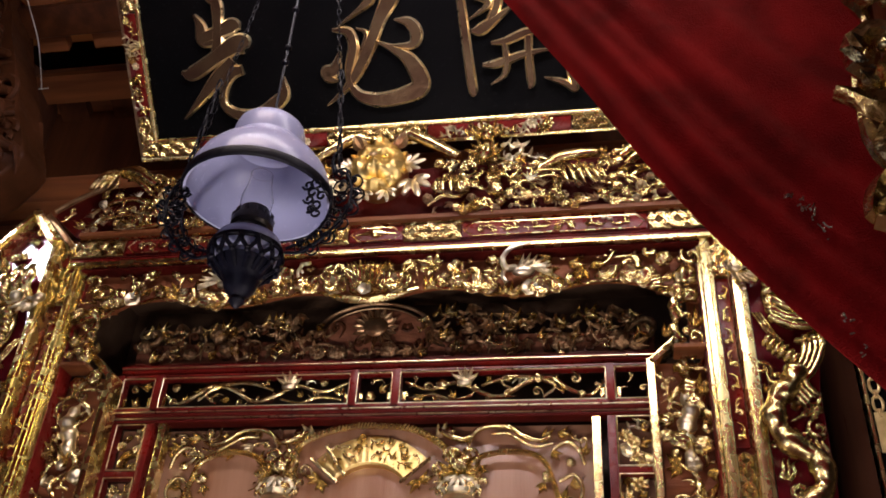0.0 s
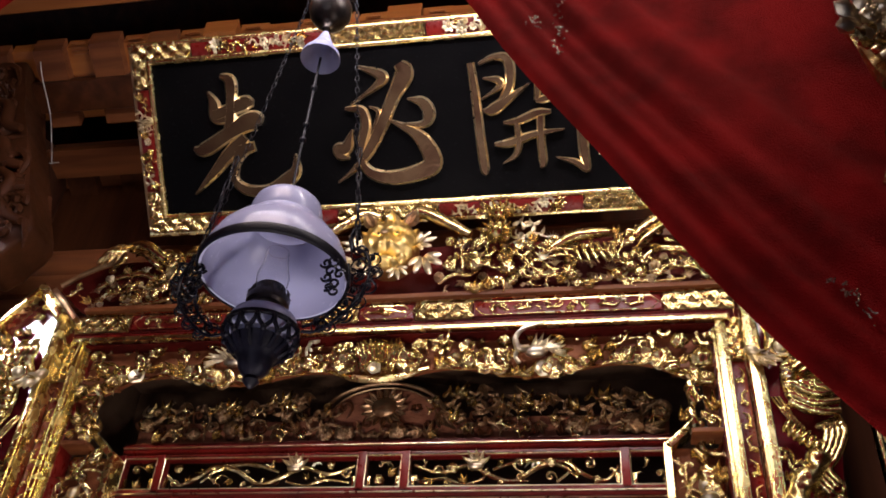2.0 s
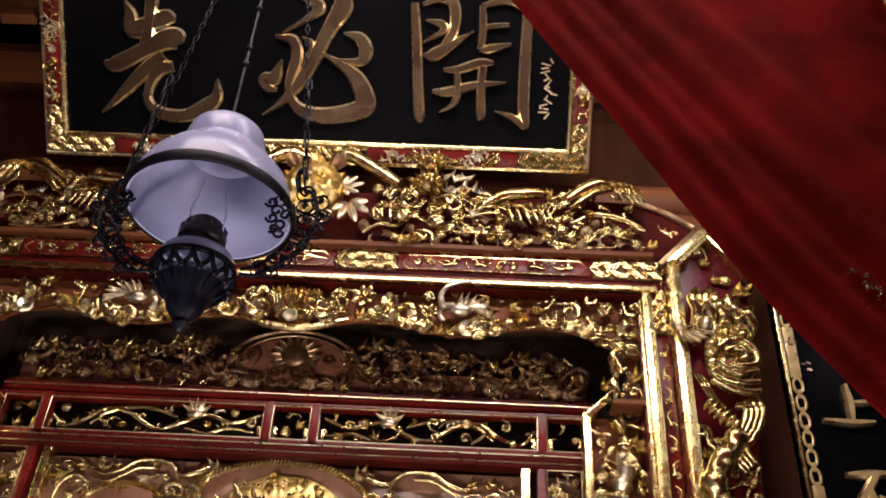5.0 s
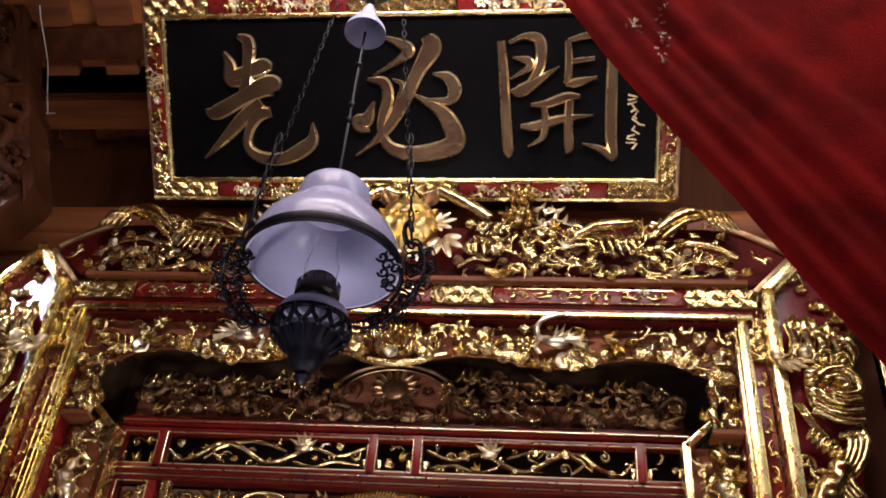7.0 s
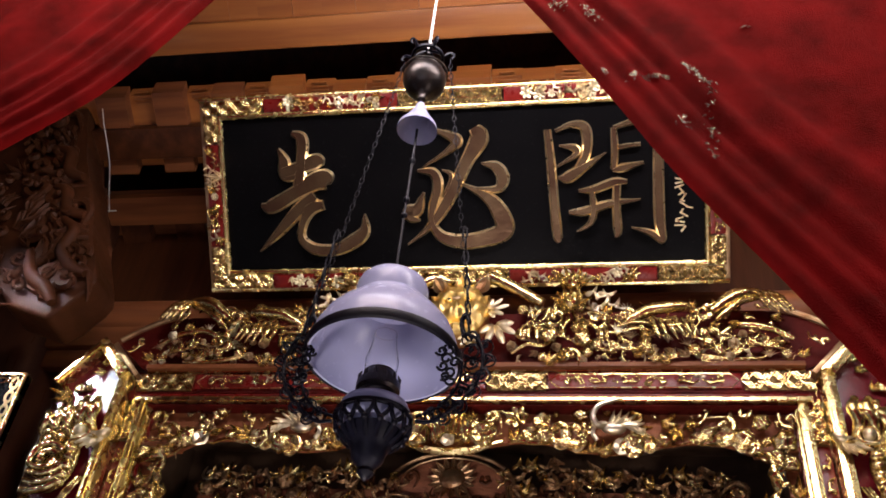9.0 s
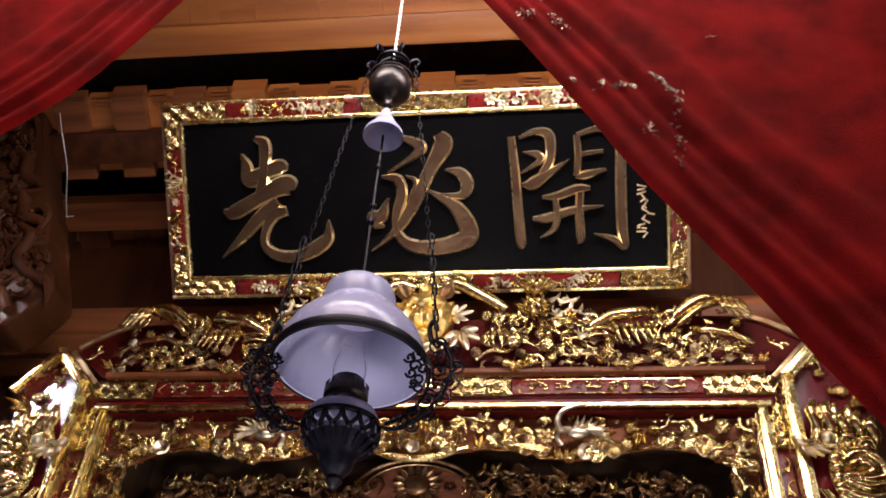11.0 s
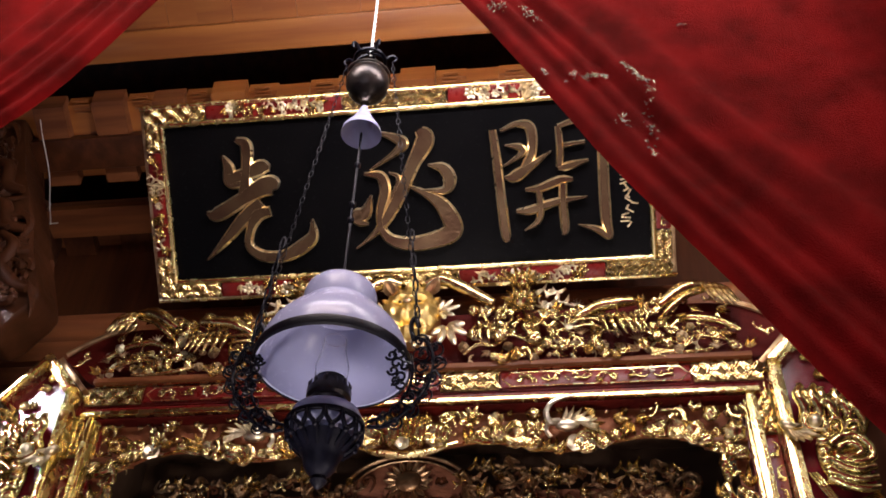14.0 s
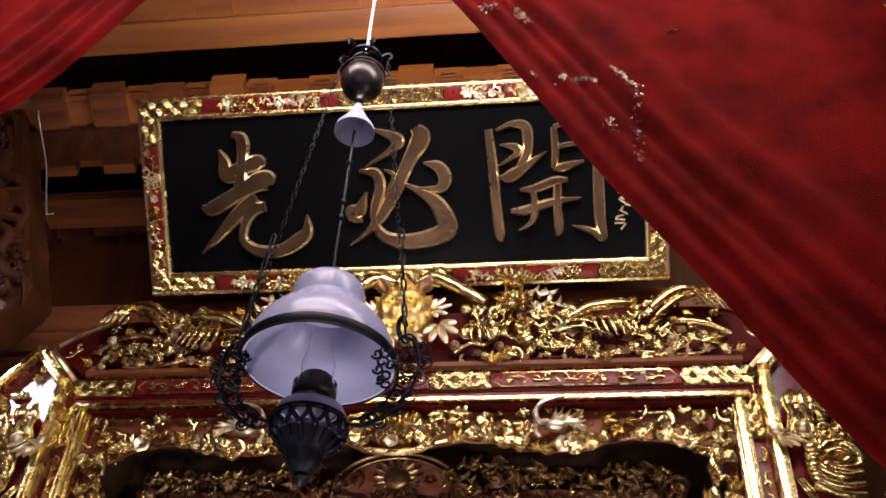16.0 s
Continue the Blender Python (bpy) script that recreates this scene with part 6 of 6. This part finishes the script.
def curtain(name, edge, s, span, label, seed, drop=0.0):
    """Cloth drawn aside: folds run along the free edge, then spread into soft billows."""
    line = spline(edge, 10)
    bm = bmesh.new()
    cols, rows_n = 210, len(line)
    rnd2 = random.Random(seed)
    ph = [rnd2.uniform(0, 6.28) for _ in range(6)]
    grid = []
    for i, (x, z) in enumerate(line):
        t = i / (rows_n - 1)
        row = []
        for j in range(cols + 1):
            u = span * (j / cols) ** 1.35
            fan = 0.72 + 0.75 * t
            # the cloth goes away from the edge up and outwards
            px = x + s * u * (0.80 - 0.1 * t)
            pz = z + u * (0.42 + 0.1 * (1 - t))
            uw = u + 0.03 * noise.noise(Vector((u * 3, t * 2.2, seed + 2))) * min(1, u / 0.1)
            fold = 0.0
            for k, (c0, w0, h0) in enumerate(FOLDS):
                gap = (uw - c0 * fan) / (w0 * fan)
                swell = 0.75 + 0.5 * noise.noise(Vector((t * 3 + ph[k % 6], k * 3.1, seed)))
                fold -= h0 * swell * math.exp(-gap * gap)
            far = min(1.0, u / 0.35)
            fold += far * (0.04 * noise.noise(Vector((u * 3.4, t * 1.6 + u * 0.5, seed))) + 0.01 * noise.noise(Vector((u * 8, t * 5, seed)))) + 0.0015 * noise.noise(Vector((u * 30, t * 40, seed + 7)))
            roll = 0.02 * math.exp(-u / 0.012)
            pz = min(pz, 4.34)
            row.append(bm.verts.new((px + s * 0.012, -1.7 + fold + roll + drop * u, pz + 0.018)))
        grid.append(row)
    for a, b in zip(grid, grid[1:]):
        for j in range(cols):
            bm.faces.new((a[j], a[j + 1], b[j + 1], b[j]))
    cloth = mesh_of(name, bm, CLOTH)
    ob = tagged(new(name, cloth), label, "curtain", "curtains")
    mod = ob.modifiers.new("thickness", "SOLIDIFY")
    mod.thickness, mod.offset = 0.003, 0
    return ob


right = curtain("curtain", [(0.02, 4.2), (0.17, 3.86), (0.31, 3.575), (0.421, 3.368), (0.543, 3.13), (0.638, 2.935), (0.732, 2.767), (0.825, 2.605), (0.943, 2.39), (1.05, 2.227), (1.2, 2.03), (1.4, 1.8)], 1, 2.2, "red embroidered curtain drawn aside in diagonal folds", 3)
left = curtain("curtain", [(-0.12, 4.25), (-0.26, 3.97), (-0.41, 3.64), (-0.5, 3.44), (-0.59, 3.275), (-0.675, 3.165), (-0.735, 3.105), (-0.9, 2.96), (-1.2, 2.75), (-1.5, 2.6)], -1, 2.2, "red curtain drawn aside in soft diagonal folds", 8)


# metal-thread embroidery on the cloth: fine chips along short runs
co = np.array([v.co for v in right.data.vertices])
rnd = random.Random(77)
bm = bmesh.new()
RUNS = ((0.54, 3.215, 0.55, 3.205, 4), (0.6, 3.195, 0.68, 3.19, 26), (0.71, 3.215, 0.76, 3.15, 26), (0.757, 3.15, 0.742, 2.92, 18), (0.7, 3.07, 0.693, 3.02, 7), (0.42, 3.49, 0.47, 3.46, 14), (0.5, 3.47, 0.54, 3.4, 14), (0.46, 3.56, 0.5, 3.54, 8), (1.134, 2.357, 1.167, 2.34, 10), (1.165, 2.34, 1.19, 2.28, 24), (1.03, 2.25, 1.07, 2.18, 12), (1.19, 2.15, 1.2, 2.06, 12), (0.85, 3.36, 0.852, 3.35, 2))
for x0, z0, x1, z1, count in RUNS:
    for k in range(int(count * (2.2 if x0 < 1 else 0.8))):
        t = rnd.random()
        x, z = x0 + (x1 - x0) * t + rnd.gauss(0, 0.006), z0 + (z1 - z0) * t + rnd.gauss(0, 0.006)
        y = co[np.argmin((co[:, 0] - x) ** 2 + (co[:, 2] - z) ** 2), 1]
        l = rnd.uniform(0.0015, 0.005)
        box(bm, -l, l, -0.001, 0.001, -0.001, 0.001, 0, spin(x, y - 0.004, z, rnd.uniform(0, 180), 1, rnd.uniform(-50, 50)))
stitch = part("embroidery", bm, SEQUIN, right, "glittering silver-thread embroidery")
tagged(stitch, kind="stuff")


# ---- couplet boards on the columns ----
def couplet(s, top):
    x0, x1 = (1.64, 2.04) if s > 0 else (-2.1, -1.735)
    ob = thing("couplet_board", ((x0 + x1) / 2, -0.1, 1.0), "tall black lacquered couplet board with gilt chain border on column", "couplet board", "couplet boards")
    part("field", box(bmesh.new(), x0, x1, -0.115, -0.075, 1.0, top, 0.004), BLACK, ob)
    edge = part("border", box(bmesh.new(), x0, x0 + 0.012, -0.125, -0.075, 1.0, top, 0.003), GOLD_BAR, ob)
    part("border", box(bmesh.new(), x1 - 0.012, x1, -0.125, -0.075, 1.0, top, 0.003), GOLD_BAR, ob)
    part("border", box(bmesh.new(), x0 + 0.012, x1 - 0.012, -0.125, -0.075, top - 0.012, top, 0.003), GOLD_BAR, ob)
    for x in (x0 + 0.035, x1 - 0.035):
        for k in range(26):
            z = top - 0.05 - 0.062 * k
            if z < 2.2:
                break
            bm = bmesh.new()
            if k % 9 in (6, 7, 8) and s > 0:
                box(bm, x - 0.018, x + 0.018, -0.123, -0.115, z - 0.034, z + 0.034, 0.003)
            else:
                tube(bm, [(x + 0.015 * math.cos(t), -0.12, z + 0.027 * math.sin(t)) for t in (2 * math.pi * j / 10 for j in range(11))], 0.005, 5)
                tube(bm, [(x, -0.122, z - 0.045), (x, -0.122, z - 0.018)], 0.006, 5)
            part("chain_link", bm, PAINT_GOLD, ob)
    if s < 0:
        for k in range(6):
            x = x0 + 0.05 + k * 0.054
            bm = bmesh.new()
            tube(bm, [(x + 0.024 * math.cos(t), -0.12, top - 0.036 + 0.013 * math.sin(t)) for t in (2 * math.pi * j / 10 for j in range(11))], 0.0045, 5)
            part("chain_link", bm, GOLD, ob)
    return ob


rb = couplet(1, 4.2)
lb = couplet(-1, 3.51)
FLAT = Matrix.Translation((1.835, -0.116, 2.665)) @ Matrix.Diagonal((1.0, 1.0, 0.95, 1))
character(rb, ([(-0.07, 0.07, 0.015), (0.0, 0.075, 0.033), (0.06, 0.08, 0.018)], [(0.02, 0.075, 0.03), (-0.03, 0.0, 0.03), (-0.075, -0.045, 0.006)], [(-0.01, 0.03, 0.021), (0.0, -0.04, 0.033), (0.012, -0.1, 0.024)], [(0.01, 0.0, 0.015), (0.06, -0.03, 0.033), (0.1, -0.07, 0.012)]), FLAT, "gilt relief brush character 不", (PAINT_GOLD, EDGE))
character(rb, ([(-0.09, 0.0, 0.015), (0.0, -0.005, 0.033), (0.07, 0.0, 0.015)], [(0.0, 0.16, 0.018), (0.005, 0.08, 0.03), (0.0, 0.0, 0.021)], [(0.01, 0.08, 0.015), (0.05, 0.085, 0.027), (0.075, 0.09, 0.009)]), Matrix.Translation((1.82, -0.116, 2.91)) @ Matrix.Diagonal((1.0, 1.0, 0.8, 1)), "gilt relief brush character partly covered by the curtain", (PAINT_GOLD, EDGE))
bm = bmesh.new()  # gilt roundel on the other board
tube(bm, [(-1.9 + 0.055 * math.cos(t), -0.121, 3.36 + 0.055 * math.sin(t)) for t in (2 * math.pi * j / 20 for j in range(21))], 0.008, 6)
tube(bm, [(-1.93, -0.121, 3.33), (-1.88, -0.125, 3.36), (-1.9, -0.125, 3.4)], 0.008, 6, 4)
part("roundel", bm, GOLD, lb, "gilt roundel")


# ---- carved bracket on the left-hand column, gilt pilaster by the curtain ----
bracket = thing("carved_bracket", (-1.75, -0.2, 3.65), "carved and polished brown wooden bracket under the roof beam", "bracket")
bm = bmesh.new()
prof = [(-1.82, 3.84), (-1.76, 3.9), (-1.68, 3.99), (-1.655, 4.05), (-1.69, 4.13), (-1.72, 4.2), (-1.77, 4.32), (-1.82, 4.42), (-1.84, 4.53), (-1.91, 4.68), (-1.985, 4.84), (-2.06, 5.0), (-2.12, 5.25), (-2.7, 5.25), (-2.6, 4.6), (-2.3, 4.2), (-2.05, 3.92)]


def near(x, z):
    """From the plan of the column's face to the bracket's own plane."""
    return 0.041 + 0.915 * x, 0.136 + 0.915 * z


prof = [near(x, z) for x, z in prof]
fr = [bm.verts.new((x, -0.3, z)) for x, z in prof]
bk = [bm.verts.new((x, -0.1, z)) for x, z in prof]
bm.faces.new(fr)
bm.faces.new(bk[::-1])
for k in range(len(prof)):
    bm.faces.new((fr[k], fr[(k + 1) % len(prof)], bk[(k + 1) % len(prof)], bk[k]))
bmesh.ops.bevel(bm, geom=list(bm.edges), offset=0.018, segments=3, affect="EDGES", profile=0.5)
arm = part("bracket_arm", bm, WOOD_CARVED, bracket)
rnd = random.Random(31)
for k, (x, z) in enumerate(((-1.76, 4.03), (-1.8, 4.16), (-1.88, 4.05), (-1.87, 4.3), (-1.95, 4.2), (-1.9, 4.46), (-1.99, 4.36), (-2.0, 4.55), (-2.08, 4.46), (-2.06, 4.7), (-2.14, 4.62), (-2.12, 4.84), (-2.2, 4.76), (-2.14, 5.0), (-2.25, 4.92), (-2.2, 5.12), (-2.32, 5.06))):
    x, z = near(x, z)
    piece(("curl", "cloud", "curl", "flame", "leaf")[k % 5], "wood", arm, spin(x, -0.3, z, rnd.uniform(0, 360), 0.16))
for pts, r in ((((-1.7, 4.06), (-1.78, 4.1), (-1.86, 4.2), (-1.85, 4.32), (-1.93, 4.4)), 0.028), (((-1.83, 4.42), (-1.93, 4.46), (-1.98, 4.58), (-2.05, 4.62)), 0.028), (((-1.93, 4.68), (-2.02, 4.72), (-2.06, 4.85), (-2.16, 4.9)), 0.028), (((-1.8, 3.9), (-1.86, 3.98), (-1.96, 4.06), (-2.02, 4.2)), 0.03)):
    part("carved_wave", tube(bmesh.new(), [(near(x, z)[0], -0.325, near(x, z)[1]) for x, z in pts], lambda t: r * (0.4 + 0.7 * math.sin(math.pi * (0.1 + 0.8 * t))), 9, 7), WOOD_CARVED, arm)
scatter(arm, lambda x, z: x < -1.6 - max(0, z - 3.9) * 0.4, -2.1, -1.55, 3.75, 4.75, -0.3, 0.085, 0.1, ["cloud", "curl", "flame", "leaf"], rnd, tone="wood", depth=0.02)

pil = thing("gilt_pilaster", (1.43, -1.86, 0), "gilded openwork carved pilaster in front of the curtain", "pilaster")
core = part("pilaster_core", box(bmesh.new(), 1.28, 1.42, -1.92, -1.82, 0.0, 4.4, 0.006), WOOD_DARK, pil)
bm = bmesh.new()
tube(bm, [(1.235 + 0.02 * math.sin(k * 0.55), -1.9, 2.1 + 1.2 * k / 40) for k in range(41)], lambda t: 0.014 + 0.006 * math.sin(t * 50), 8)
part("stem", bm, GOLD, core)
scatter(core, lambda x, z: True, 1.225, 1.36, 2.1, 3.2, -1.92, 0.05, 0.1, ["leaf", "curl", "branch", "flower", "cloud"], rnd, depth=0.04, pale=0.15)

cable = thing("electric_cable", (-1.6, -0.3, 4.22), "thin pale electric cable hanging under the purlins", "cable")
bm = bmesh.new()
tube(bm, [(-1.9, -0.3, 5.0), (-1.84, -0.3, 4.96), (-1.775, -0.3, 4.81), (-1.79, -0.13, 4.725), (-1.815, -0.01, 4.64), (-1.774, 0.0, 4.511)], 0.0028, 5, 4)
tube(bm, [(-1.875, 0.0, 4.514), (-1.74, 0.0, 4.517)], 0.0028, 5)
part("wire", bm, CORD, cable)
